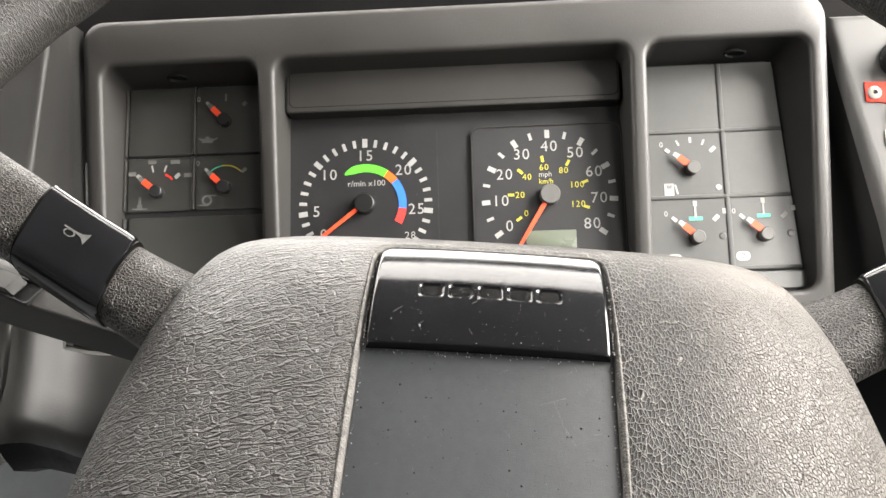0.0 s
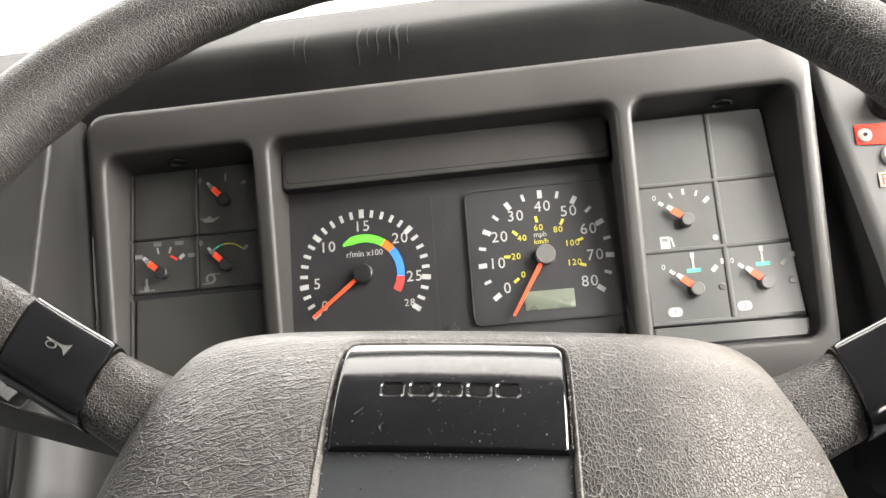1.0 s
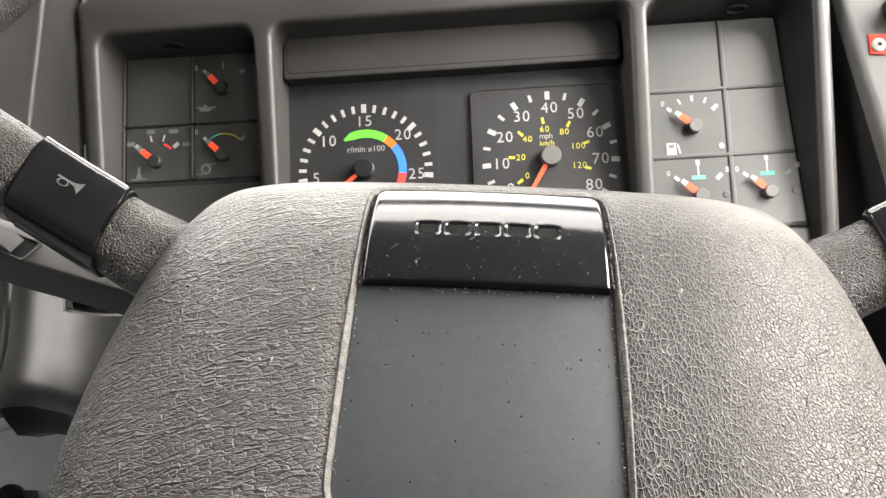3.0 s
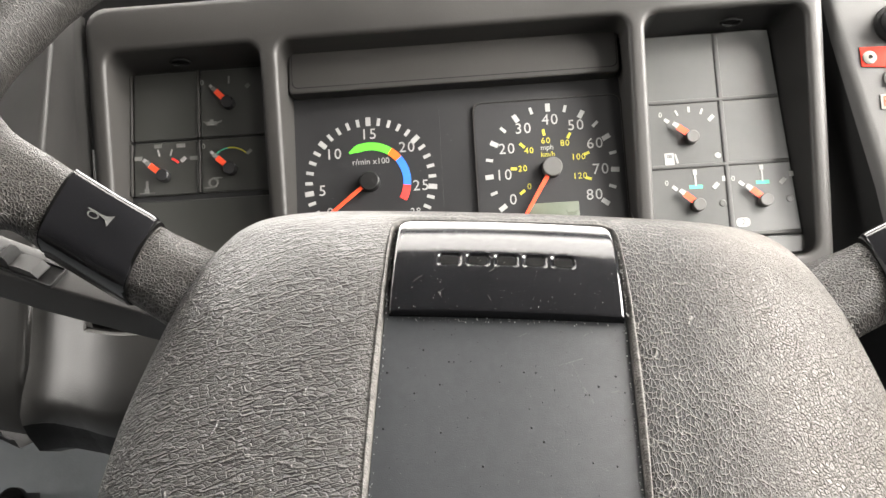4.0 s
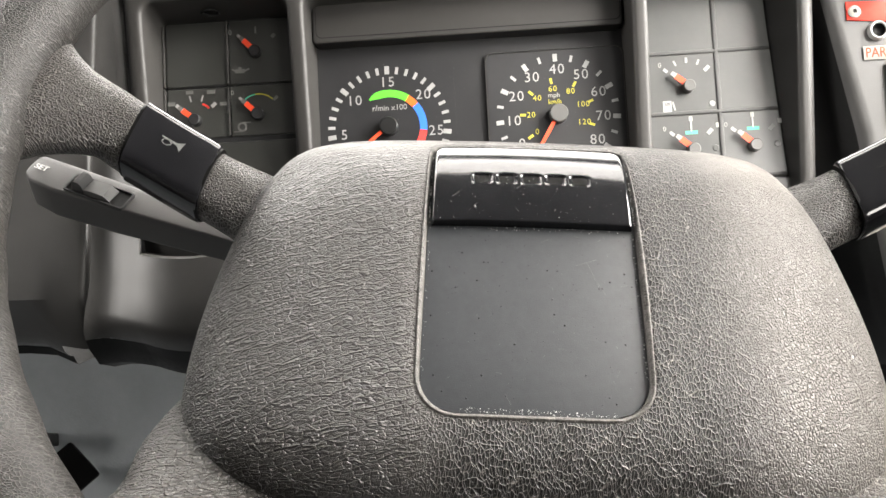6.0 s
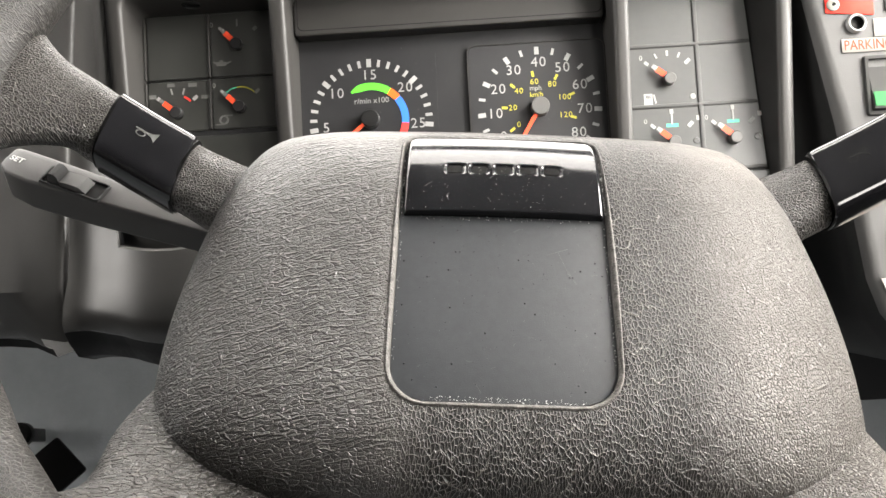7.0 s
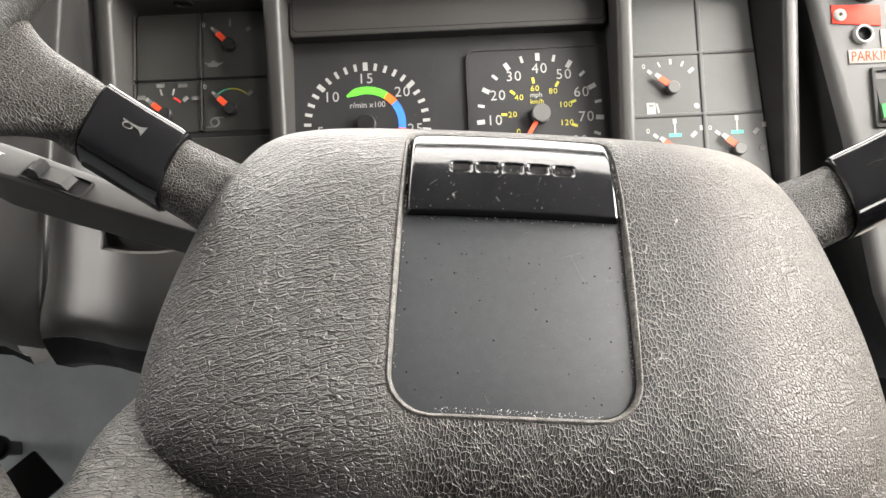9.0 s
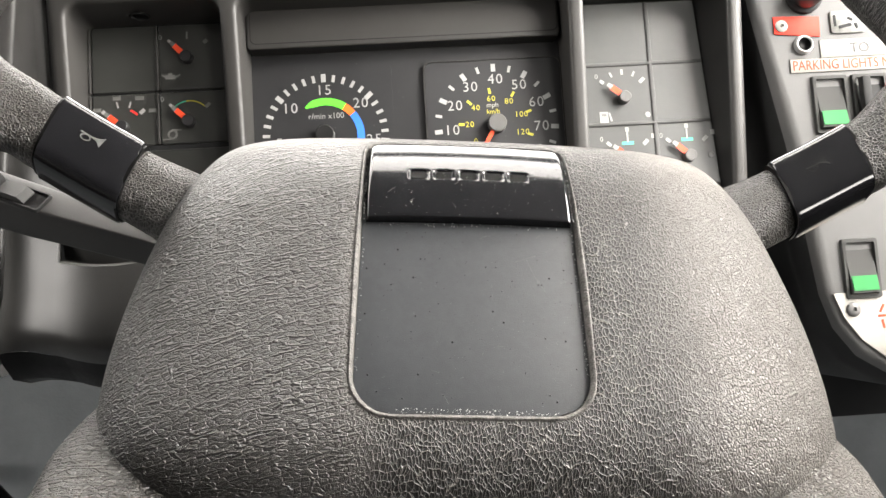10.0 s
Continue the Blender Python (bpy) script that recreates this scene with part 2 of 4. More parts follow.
M_TEAL = grained("teal_print", (0.06, 0.42, 0.27), (0.08, 0.5, 0.33), 0.55, 2000.0, 0.02, 0.0001, 60.0)
M_LCD = grained("display_grey_green", (0.095, 0.108, 0.082), (0.115, 0.13, 0.098), 0.3, 2500.0, 0.02, 0.0001, 60.0)
M_HUB = grained("needle_cap_black", (0.008, 0.008, 0.008), (0.013, 0.013, 0.013), 0.4, 2000.0, 0.05, 0.0001, 60.0)
M_HUBG = grained("needle_cap_grey", (0.075, 0.073, 0.07), (0.095, 0.093, 0.09), 0.5, 2000.0, 0.05, 0.0001, 60.0)
M_TAPE = grained("red_tape", (0.50, 0.03, 0.018), (0.58, 0.045, 0.028), 0.7, 900.0, 0.1, 0.0002, 60.0, 0.15)
M_PAPER = grained("label_white", (0.20, 0.192, 0.176), (0.25, 0.24, 0.22), 0.85, 900.0, 0.05, 0.0001, 50.0, 0.2)
M_INK = grained("red_ink", (0.20, 0.035, 0.015), (0.30, 0.075, 0.04), 0.8, 900.0, 0.02, 0.0001, 200.0, 0.1)
M_INKGREY = grained("grey_ink", (0.06, 0.06, 0.06), (0.10, 0.10, 0.10), 0.8, 900.0, 0.02, 0.0001, 200.0, 0.1)
M_CLIP = grained("cloudy_plastic", (0.04, 0.04, 0.037), (0.11, 0.11, 0.10), 0.4, 900.0, 0.3, 0.0004, 160.0)
M_LENS = grained("green_lens", (0.005, 0.105, 0.020), (0.008, 0.14, 0.028), 0.6, 900.0, 0.05, 0.0001, 50.0, 0.2)
M_FLOOR = grained("floor_mat_grey", (0.175, 0.187, 0.20), (0.25, 0.266, 0.282), 0.7, 300.0, 0.4, 0.001, 7.0)
M_LINING = grained("cab_lining", (0.022, 0.022, 0.021), (0.03, 0.03, 0.029), 0.85, 500.0, 0.3, 0.001, 5.0)
M_STREAK = grained("dried_streak", (0.008, 0.008, 0.0076), (0.020, 0.0197, 0.019), 0.85, 900.0, 0.1, 0.0001, 260.0, 0.2)
M_HAZE = material("bright_distance", (0.8, 0.8, 0.78), 1.0)
M_HAZE.node_tree.nodes["Principled BSDF"].inputs["Emission Color"].default_value = (1.0, 0.98, 0.94, 1)
M_HAZE.node_tree.nodes["Principled BSDF"].inputs["Emission Strength"].default_value = 1.3
M_GLASS = material("clear_glass", (1, 1, 1), 0.0)
M_GLASS.node_tree.nodes["Principled BSDF"].inputs["Transmission Weight"].default_value = 1.0
M_GLASS.node_tree.nodes["Principled BSDF"].inputs["IOR"].default_value = 1.0


# ---- building helpers ----
def thing(name, matrix, label, category, group="", kind=""):
    ob = new(name)
    ob.empty_display_size = 0.02
    ob.matrix_world = matrix
    return tagged(ob, label, category, group, kind)


def mesh_of(name, bm, mat, smooth=True):
    me = bpy.data.meshes.new(name)
    bmesh.ops.recalc_face_normals(bm, faces=bm.faces)
    bm.to_mesh(me)
    bm.free()
    me.materials.append(mat)
    if smooth:
        me.polygons.foreach_set("use_smooth", [True] * len(me.polygons))
        me.set_sharp_from_angle(angle=radians(38))
    return me


def part(name, bm, mat, parent, label="", smooth=True, at=None):
    """One mesh object under a thing or a part."""
    me = bm if isinstance(bm, bpy.types.Mesh) else mesh_of(name, bm, mat, smooth)
    ob = new(name, me)
    ob.parent = parent
    if at is not None:
        ob.matrix_basis = at
    return tagged(ob, label)


def solo(name, bm, mat, label, category, matrix=None, group="", kind="", smooth=True):
    ob = new(name, bm if isinstance(bm, bpy.types.Mesh) else mesh_of(name, bm, mat, smooth))
    if matrix is not None:
        ob.matrix_world = matrix
    return tagged(ob, label, category, group, kind)


def block(w, d, h, bevel=0.0, at=(0, 0, 0), segments=2, bm=None):
    """A box w x d x h, centred on at, with rounded edges."""
    bm = bm or bmesh.new()
    made = bmesh.ops.create_cube(bm, size=1.0, matrix=Matrix.Translation(at) @ Matrix.Diagonal((w, d, h, 1)))["verts"]
    if bevel:
        edges = list({e for v in made for e in v.link_edges})
        bmesh.ops.bevel(bm, geom=edges, offset=bevel, segments=segments, affect="EDGES", profile=0.5)
    return bm


def turned(profile, steps=32, bm=None, at=(0, 0, 0)):
    """A body turned round z from (radius, height) pairs."""
    bm = bm or bmesh.new()
    rings = []
    for r, z in profile:
        if r < 1e-6:
            rings.append([bm.verts.new((at[0], at[1], at[2] + z))])
        else:
            rings.append([bm.verts.new((at[0] + r * math.cos(2 * math.pi * k / steps), at[1] + r * math.sin(2 * math.pi * k / steps), at[2] + z)) for k in range(steps)])
    for a, b in zip(rings, rings[1:]):
        for k in range(steps):
            q = [a[k % len(a)], a[(k + 1) % len(a)], b[(k + 1) % len(b)], b[k % len(b)]]
            q = list(dict.fromkeys(q))
            if len(q) > 2:
                bm.faces.new(q)
    return bm


def skin(rings, closed=True, caps=False, bm=None):
    """Faces between rings of points that have the same number of points."""
    bm = bm or bmesh.new()
    vs = [[bm.verts.new(p) for p in ring] for ring in rings]
    n = len(vs[0])
    for a, b in zip(vs, vs[1:]):
        for k in range(n if closed else n - 1):
            bm.faces.new((a[k], a[(k + 1) % n], b[(k + 1) % n], b[k]))
    if caps:
        bm.faces.new(vs[0][::-1])
        bm.faces.new(vs[-1])
    return bm


def rounded(x0, y0, x1, y1, r, steps=6):
    """The corner points of a rounded rectangle; r is one radius or four (from x1, y1 on, turning left)."""
    rs = r if isinstance(r, (tuple, list)) else (r,) * 4
    out = []
    for (cx, cy, a0), q in zip(((x1, y1, 0), (x0, y1, 90), (x0, y0, 180), (x1, y0, 270)), rs):
        sx, sy = (-1 if cx == x1 else 1), (-1 if cy == y1 else 1)
        for k in range(steps + 1):
            a = radians(a0 + 90 * k / steps)
            out.append((cx + sx * q + q * math.cos(a), cy + sy * q + q * math.sin(a)))
    return out


def slab(points, z0, z1, bevel=0.0, bm=None):
    """A plate with the outline given, from z0 up to z1, its upper edge rounded."""
    bm = bm or bmesh.new()
    cx = sum(p[0] for p in points) / len(points)
    cy = sum(p[1] for p in points) / len(points)
    w = max(abs(p[0] - cx) for p in points)
    d = max(abs(p[1] - cy) for p in points)
    steps = [(0.0, z0)] + ([(0.0, z1 - bevel), (0.3 * bevel, z1 - 0.3 * bevel), (bevel, z1)] if bevel else [(0.0, z1)])
    rings = [[(cx + (x - cx) * (1 - o / w), cy + (y - cy) * (1 - o / d), z) for x, y in points] for o, z in steps]
    return skin(rings, caps=True, bm=bm)


def written(words, size, depth=0.0001, align="CENTER"):
    """The mesh of a line of writing, in the x-y plane."""
    curve = bpy.data.curves.new("writing", "FONT")
    curve.body, curve.size, curve.extrude = words, size, depth
    curve.align_x, curve.align_y, curve.resolution_u = align, "CENTER", 3
    ob = bpy.data.objects.new("writing", curve)
    scene.collection.objects.link(ob)
    me = bpy.data.meshes.new_from_object(ob.evaluated_get(bpy.context.evaluated_depsgraph_get()))
    bpy.data.objects.remove(ob)
    me.name = "writing"
    return me


def text(name, words, size, mat, parent, x, y, z, label="", wide=1.0, turn=0.0):
    if name.endswith("numeral") and len(words) > 1:
        # figures stand side by side, each its own piece
        step = size * 0.58
        for k, c in enumerate(words):
            text(name, c, size, mat, parent, x + step * (k - (len(words) - 1) / 2), y, z, label)
        return None
    me = written(words, size)
    me.materials.clear()
    me.materials.append(mat)
    return part(name, me, mat, parent, label, at=pose(x, y, z, 0, 0, turn) @ Matrix.Diagonal((wide, 1, 1, 1)))


def spline(points, n):
    """n points along a smooth closed curve through the points."""
    out, m = [], len(points)
    for k in range(n):
        s = k * m / n
        i, f = int(s), s - int(s)
        p = [points[(i + j - 1) % m] for j in range(4)]
        out.append(tuple(0.5 * (2 * p[1][c] + (p[2][c] - p[0][c]) * f + (2 * p[0][c] - 5 * p[1][c] + 4 * p[2][c] - p[3][c]) * f * f + (3 * p[1][c] - p[0][c] - 3 * p[2][c] + p[3][c]) * f ** 3) for c in range(len(points[0]))))
    return out


MM = 0.001

# The frame of the instrument face: x across, y up the face, z out of it towards the driver.
FACE = Matrix(((1, 0, 0, 0), (0, 0.5, -0.8660254, 0.5105), (0, 0.8660254, 0.5, 0.895), (0, 0, 0, 1)))
# The frame of the steering wheel: x across, y up the wheel, z along its axis towards the driver.
WX = Vector((0.252, -0.007, -0.022)).normalized()
WV = Vector((0.0055, 0.0485, 0.033))
WV = (WV - WX * WV.dot(WX)).normalized()
WN = WX.cross(WV)


def settled(centre, shift, turn, size=1.0):
    """A small turn (a rotation vector, in radians), growth and shift about a centre."""
    c, w = Vector(centre), Vector(turn)
    return Matrix.Translation(c + Vector(shift)) @ Matrix.Rotation(w.length, 4, w) @ Matrix.Scale(size, 4) @ Matrix.Translation(-c)


WHEEL = settled((0.0012, 0.1965, 0.8798), (0.0048, 0.0016, 0.0083), (-0.0329, 0.003, 0.014), 1.0335) @ Matrix(((WX.x, WV.x, WN.x, 0.0), (WX.y, WV.y, WN.y, 0.175), (WX.z, WV.z, WN.z, 0.8815), (0, 0, 0, 1)))


# ---- cab ----
def cab():
    def wall(name, bm, mat, label):
        return solo(name, bm, mat, label, "wall", kind="structure", smooth=False)

    solo("floor", block(2.6, 2.6, 0.04, at=(-0.45, 0.1, 0.10)), M_FLOOR, "blue-grey rubber mat on the cab floor", "floor", kind="structure")
    # toe board, rising to the bulkhead
    solo("toe_board", block(2.6, 0.62, 0.03, at=(0, 0, 0)), M_FLOOR, "grey sloping toe board under the dashboard", "floor",
         pose(-0.45, 0.98, 0.3355, 52, 0, 0), kind="structure")
    solo("ceiling", block(2.5, 2.3, 0.04, at=(-0.45, 0.05, 1.82)), M_LINING, "dark grey cab roof lining", "ceiling", kind="structure")
    wall("wall_back", block(2.5, 0.04, 1.9, at=(-0.45, -1.08, 0.9)), M_LINING, "grey rear wall of the cab")
    wall("wall_front", block(2.5, 0.05, 0.95, at=(-0.45, 1.10, 0.5)), M_DASH, "dark bulkhead below the windscreen")
    for x, name in ((0.78, "wall_right"), (-1.68, "wall_left")):
        bm = block(0.05, 2.2, 0.95, at=(x, 0.0, 0.55))
        block(0.05, 2.2, 0.14, at=(x, 0.0, 1.75), bm=bm)
        block(0.05, 0.48, 0.66, at=(x, 0.80, 1.35), bm=bm)
        # a door window, a pillar and a small quarter window behind it
        block(0.05, 0.24, 0.66, at=(x, -0.38, 1.35), bm=bm)
        block(0.05, 0.10, 0.66, at=(x, -1.05, 1.35), bm=bm)
        block(0.05, 0.50, 0.36, at=(x, -0.75, 1.20), bm=bm)
        wall(name, bm, M_DASH, "dark plastic door trim with two window openings")
    solo("windscreen", block(2.2, 0.006, 0.78, 0.0), M_GLASS, "clear flat windscreen of the cab", "window", pose(-0.45, 0.885, 1.395, 21, 0, 0), kind="structure").visible_shadow = False
    solo("backdrop", block(4.6, 0.05, 2.2, at=(-0.45, 1.75, 1.25)), M_HAZE, "overcast white distance outside the windscreen", "backdrop", kind="structure")
    solo("roof_trim", block(2.4, 0.10, 0.12, 0.02, at=(-0.45, 1.02, 1.79)), M_LINING, "dark trim above the windscreen", "trim", kind="structure")


cab()


# ---- dashboard ----
def dashboard():
    # The hood over the instruments: a rounded roll that runs across, then back to the windscreen.
    prof = [(0.545, 0.950), (0.547, 0.970), (0.550, 0.988), (0.554, 0.996), (0.562, 1.001), (0.578, 1.0035), (0.62, 1.005), (0.70, 1.007), (0.80, 1.009), (0.90, 1.010), (1.06, 1.0)]
    rings = []
    for x in [-1.6 + 0.1 * k for k in range(24)]:
        rings.append([(x, y, z + 0.009 * min(1.0, (z - 0.95) / 0.05) + 0.0015 * math.sin(x * 3)) for y, z in prof])
    return solo("dashboard", skin(rings, closed=False), M_HOOD, "black vinyl dashboard top with pale dust", "dashboard", kind="structure")


def hood_dust():
    """Pale dried streaks that run down the front of the hood."""
    bm = bmesh.new()
    front = [(0.5722, 1.0121), (0.5610, 1.0096), (0.5536, 1.0050), (0.5514, 1.0), (0.5500, 0.9945), (0.5490, 0.9890)]
    rng = random.Random(8)
    for x, w, drop in ((-0.0640, 0.0035, 5), (-0.0500, 0.0022, 4), (-0.0415, 0.0016, 4), (-0.0360, 0.0034, 5), (-0.0290, 0.0012, 3), (-0.0570, 0.0010, 3), (-0.1020, 0.0020, 4), (-0.1100, 0.0012, 3)):
        rows = []
        for k, (y, z) in enumerate(front[:drop + 1]):
            h = 0.5 * w * (0.5 + 0.5 * rng.random()) * (1.0 - 0.75 * k / drop)
            c = x + rng.uniform(-0.0006, 0.0006)
            rows.append([(c - h, y - 0.0002, z + 0.0001), (c - 0.3 * h, y - 0.0004, z + 0.0002), (c + h, y - 0.0002, z + 0.0001)])
        skin(rows, closed=False, bm=bm)
    tagged(part("dust_streak", bm, M_STREAK, HOOD, "pale dried streaks"), kind="stuff")


HOOD = dashboard()
hood_dust()


# ---- instrument cluster ----
def lifted(x, y):
    """The height of the front of the surround over the face."""
    return 0.030 + 0.14 * y


def cluster():
    root = thing("instrument_cluster", FACE, "dark grey instrument cluster with red needles behind the wheel", "instruments")
    holes = [(-0.2395, -0.112, -0.1365, 0.046), (-0.1245, -0.112, 0.1025, 0.046), (0.1135, -0.112, 0.2140, 0.046)]
    outer = rounded(-0.2475, -0.135, 0.2205, 0.071, (0.018, 0.012, 0.01, 0.02), 6)
    bm = bmesh.new()
    edges, wells = [], []

    def ring(points, fn):
        return [bm.verts.new((x, y, fn(x, y))) for x, y in points]

    def wire(vs):
        return [bm.edges.new((vs[k], vs[(k + 1) % len(vs)])) for k in range(len(vs))]

    def bridge(a, b):
        for k in range(len(a)):
            bm.faces.new((a[k], a[(k + 1) % len(a)], b[(k + 1) % len(b)], b[k]))

    tops = ring(outer, lifted)
    edges += wire(tops)
    # rounded outer edge and skirt
    last = tops
    for o, dz in ((0.002, 0.0006), (0.004, 0.002), (0.005, 0.005), (0.006, 0.05)):
        nxt = ring(rounded(-0.2475 - o, -0.135 - o, 0.2205 + o, 0.071 + o, (0.02, 0.014, 0.012, 0.022), 6), lambda x, y: lifted(x, y) - dz)
        bridge(last, nxt)
        last = nxt
    for x0, y0, x1, y1 in holes:
        lip = 0.0035
        last = ring(rounded(x0 - lip, y0 - lip, x1 + lip, y1 + lip, 0.0125, 6), lifted)
        edges += wire(last)
        for k in range(1, 5):
            a = radians(90 * k / 4)
            o = lip * (1 - math.sin(a))
            nxt = ring(rounded(x0 - o, y0 - o, x1 + o, y1 + o, 0.009 + o, 6), lambda x, y: lifted(x, y) - lip * (1 - math.cos(a)))
            bridge(last, nxt)
            last = nxt
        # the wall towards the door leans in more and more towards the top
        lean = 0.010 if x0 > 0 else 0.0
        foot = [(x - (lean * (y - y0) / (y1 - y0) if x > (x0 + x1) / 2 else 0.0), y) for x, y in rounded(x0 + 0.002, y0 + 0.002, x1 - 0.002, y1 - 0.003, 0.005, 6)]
        # the right opening's walls take a darker plastic that stands in for shade
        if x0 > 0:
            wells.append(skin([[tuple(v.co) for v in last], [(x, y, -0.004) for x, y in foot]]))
        else:
            bridge(last, ring(foot, lambda x, y: -0.004))
    bmesh.ops.triangle_fill(bm, edges=edges, use_beauty=True)
    part("surround", bm, M_BEZEL, root, "matte dark grey moulded surround")
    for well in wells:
        part("gauge_well", well, M_SHROUD, root, "walls of the gauge opening, darkened for shade")
    part("backing", slab(rounded(-0.25, -0.125, 0.226, 0.06, 0.01), -0.010, -0.0007), M_FACE, root, smooth=False)

    # blank strip for warning lamps over the two large dials, with a narrow seam round its lid
    strip = part("warning_lamp_strip", slab(rounded(-0.1228, 0.0165, 0.0998, 0.0470, 0.003), -0.004, 0.013, 0.0012), M_BEZEL, root, "blank dark grey strip", False)
    seam = skin([[(x, y, z) for x, y in rounded(-0.1205 + o, 0.0200 + o, 0.0985 - o, 0.0480 - o, 0.004)] for o, z in ((0.0, 0.0120), (0.0, 0.0132), (0.00055, 0.0132), (0.00055, 0.0120))])
    part("lid_seam", seam, M_SHADOW, strip, "thin black seam")
    # screw holes in the upper walls of the side openings
    for x in (0.173, -0.195):
        part("screw_hole", turned([(0.0075, 0.0), (0.006, 0.0008), (0.0055, -0.001), (0.0, -0.001)], 20), M_SHADOW, root,
             at=pose(x, 0.0425, 0.0185, 82, 0, 0) @ Matrix.Diagonal((1, 0.7, 1, 1)))
    # small moulded clip between the dials, and dust on the faces
    part("face_clip", skin([[(-0.0178, -0.0880, z), (-0.0092, -0.0880, z), (-0.0126, -0.0832, z), (-0.0138, -0.0832, z)] for z in (-0.004, 0.003)], caps=True), M_BEZEL, root, smooth=False)
    rng = random.Random(3)
    bm = bmesh.new()
    for k in range(60):
        bmesh.ops.create_icosphere(bm, subdivisions=1, radius=rng.uniform(0.00012, 0.00032), matrix=Matrix.Translation((rng.uniform(-0.12, 0.10), rng.uniform(-0.09, 0.02), 0.0014)))
    tagged(part("dust_speck", bm, M_FADED, root), kind="stuff")
    return root


CLUSTER = cluster()


def ticks(parent, cx, cy, z, radius, angles, length, width, mat, name="tick"):
    """Marks on a dial; angles in degrees to the right of straight up; radius is that of their outer ends."""
    me = mesh_of(name, block(width, length, 0.0003, at=(0, -length / 2, 0)), mat, False)
    for a in angles:
        q = radians(a)
        part(name, me, mat, parent, at=pose(cx + radius * math.sin(q), cy + radius * math.cos(q), z, 0, 0, -a))


def arc(cx, cy, z, r0, r1, a0, a1, taper=False, n=16):
    bm = bmesh.new()
    rings = []
    for k in range(n + 1):
        a = radians(a0 + (a1 - a0) * k / n)
        ra, rb = r0, r1
        if taper:
            f = min(1.0, 0.25 + 3.5 * k / n)
            ra, rb = (r0 + r1) / 2 - (r1 - r0) / 2 * f, (r0 + r1) / 2 + (r1 - r0) / 2 * f
        rings.append([(cx + r * math.sin(a), cy + r * math.cos(a), zz) for r, zz in ((ra, z), (ra, z + 0.0002), (rb, z + 0.0002), (rb, z))])
    return skin(rings, caps=True, bm=bm)


def needle(parent, cx, cy, z, angle, r0, r1, w0, w1, mat=None, name="needle"):
    bm = skin([[(-w0 / 2, r0, 0), (w0 / 2, r0, 0), (w0 / 2, r0, 0.0012), (-w0 / 2, r0, 0.0012)],
               [(-w1 / 2, r1, 0), (w1 / 2, r1, 0), (w1 / 2, r1, 0.0008), (-w1 / 2, r1, 0.0008)]], caps=True)
    return part(name, bm, mat or M_NEEDLE, parent, "orange-red needle", smooth=False, at=pose(cx, cy, z, 0, 0, -angle))


def cap(parent, cx, cy, z, r, h, mat):
    return part("needle_cap", turned([(r, 0), (r, h - 0.0006), (r - 0.0006, h), (0, h)], 28), mat, parent, at=pose(cx, cy, z))


def tachometer():
    plate = part("tachometer", slab(rounded(-0.1235, -0.090, -0.0225, 0.0085, 0.004), -0.004, 0.0), M_FACE, CLUSTER, "black tachometer dial with coloured arc", False)
    cx, cy, z = -0.0716, -0.0450, 0.0002
    step = 9.72
    big = (2, 10, 15, 20, 25, 28, 5)
    ticks(plate, cx, cy, z, 0.0450, [(n - 15) * step for n in range(2, 29) if n not in big], 0.0052, 0.0022, M_WHITE)
    ticks(plate, cx, cy, z, 0.0456, [(n - 15) * step for n in big], 0.0060, 0.0034, M_WHITE)
    for n, words, r, size in ((2.2, "0", 0.0345, 0.0098), (5.05, "5", 0.0335, 0.0104), (9.9, "10", 0.0325, 0.0104), (15, "15", 0.0335, 0.0104), (20, "20", 0.0345, 0.0104), (25, "25", 0.0345, 0.0104), (28, "28", 0.037, 0.0068)):
        a = radians((n - 15) * step)
        text("numeral", words, size, M_WHITE, plate, cx + r * math.sin(a), cy + r * math.cos(a), z)
    text("unit_words", "r/min x100", 0.0058, M_WHITE, plate, cx + 0.0008, cy + 0.0145, z, wide=1.0)
    for name, a0, a1, mat in (("green_arc", -33, 34, M_GREEN), ("orange_arc", 34, 52, M_ORANGE), ("blue_arc", 52, 97, M_BLUE), ("red_arc", 97, 120, M_RED)):
        part(name, arc(cx, cy, z, 0.0225, 0.0278, a0, a1, name == "green_arc"), mat, plate, smooth=False)
    needle(plate, cx, cy, 0.0050, -127.5, 0.004, 0.0445, 0.0026, 0.0020)
    cap(plate, cx, cy, 0.0, 0.0066, 0.0075, M_HUB)


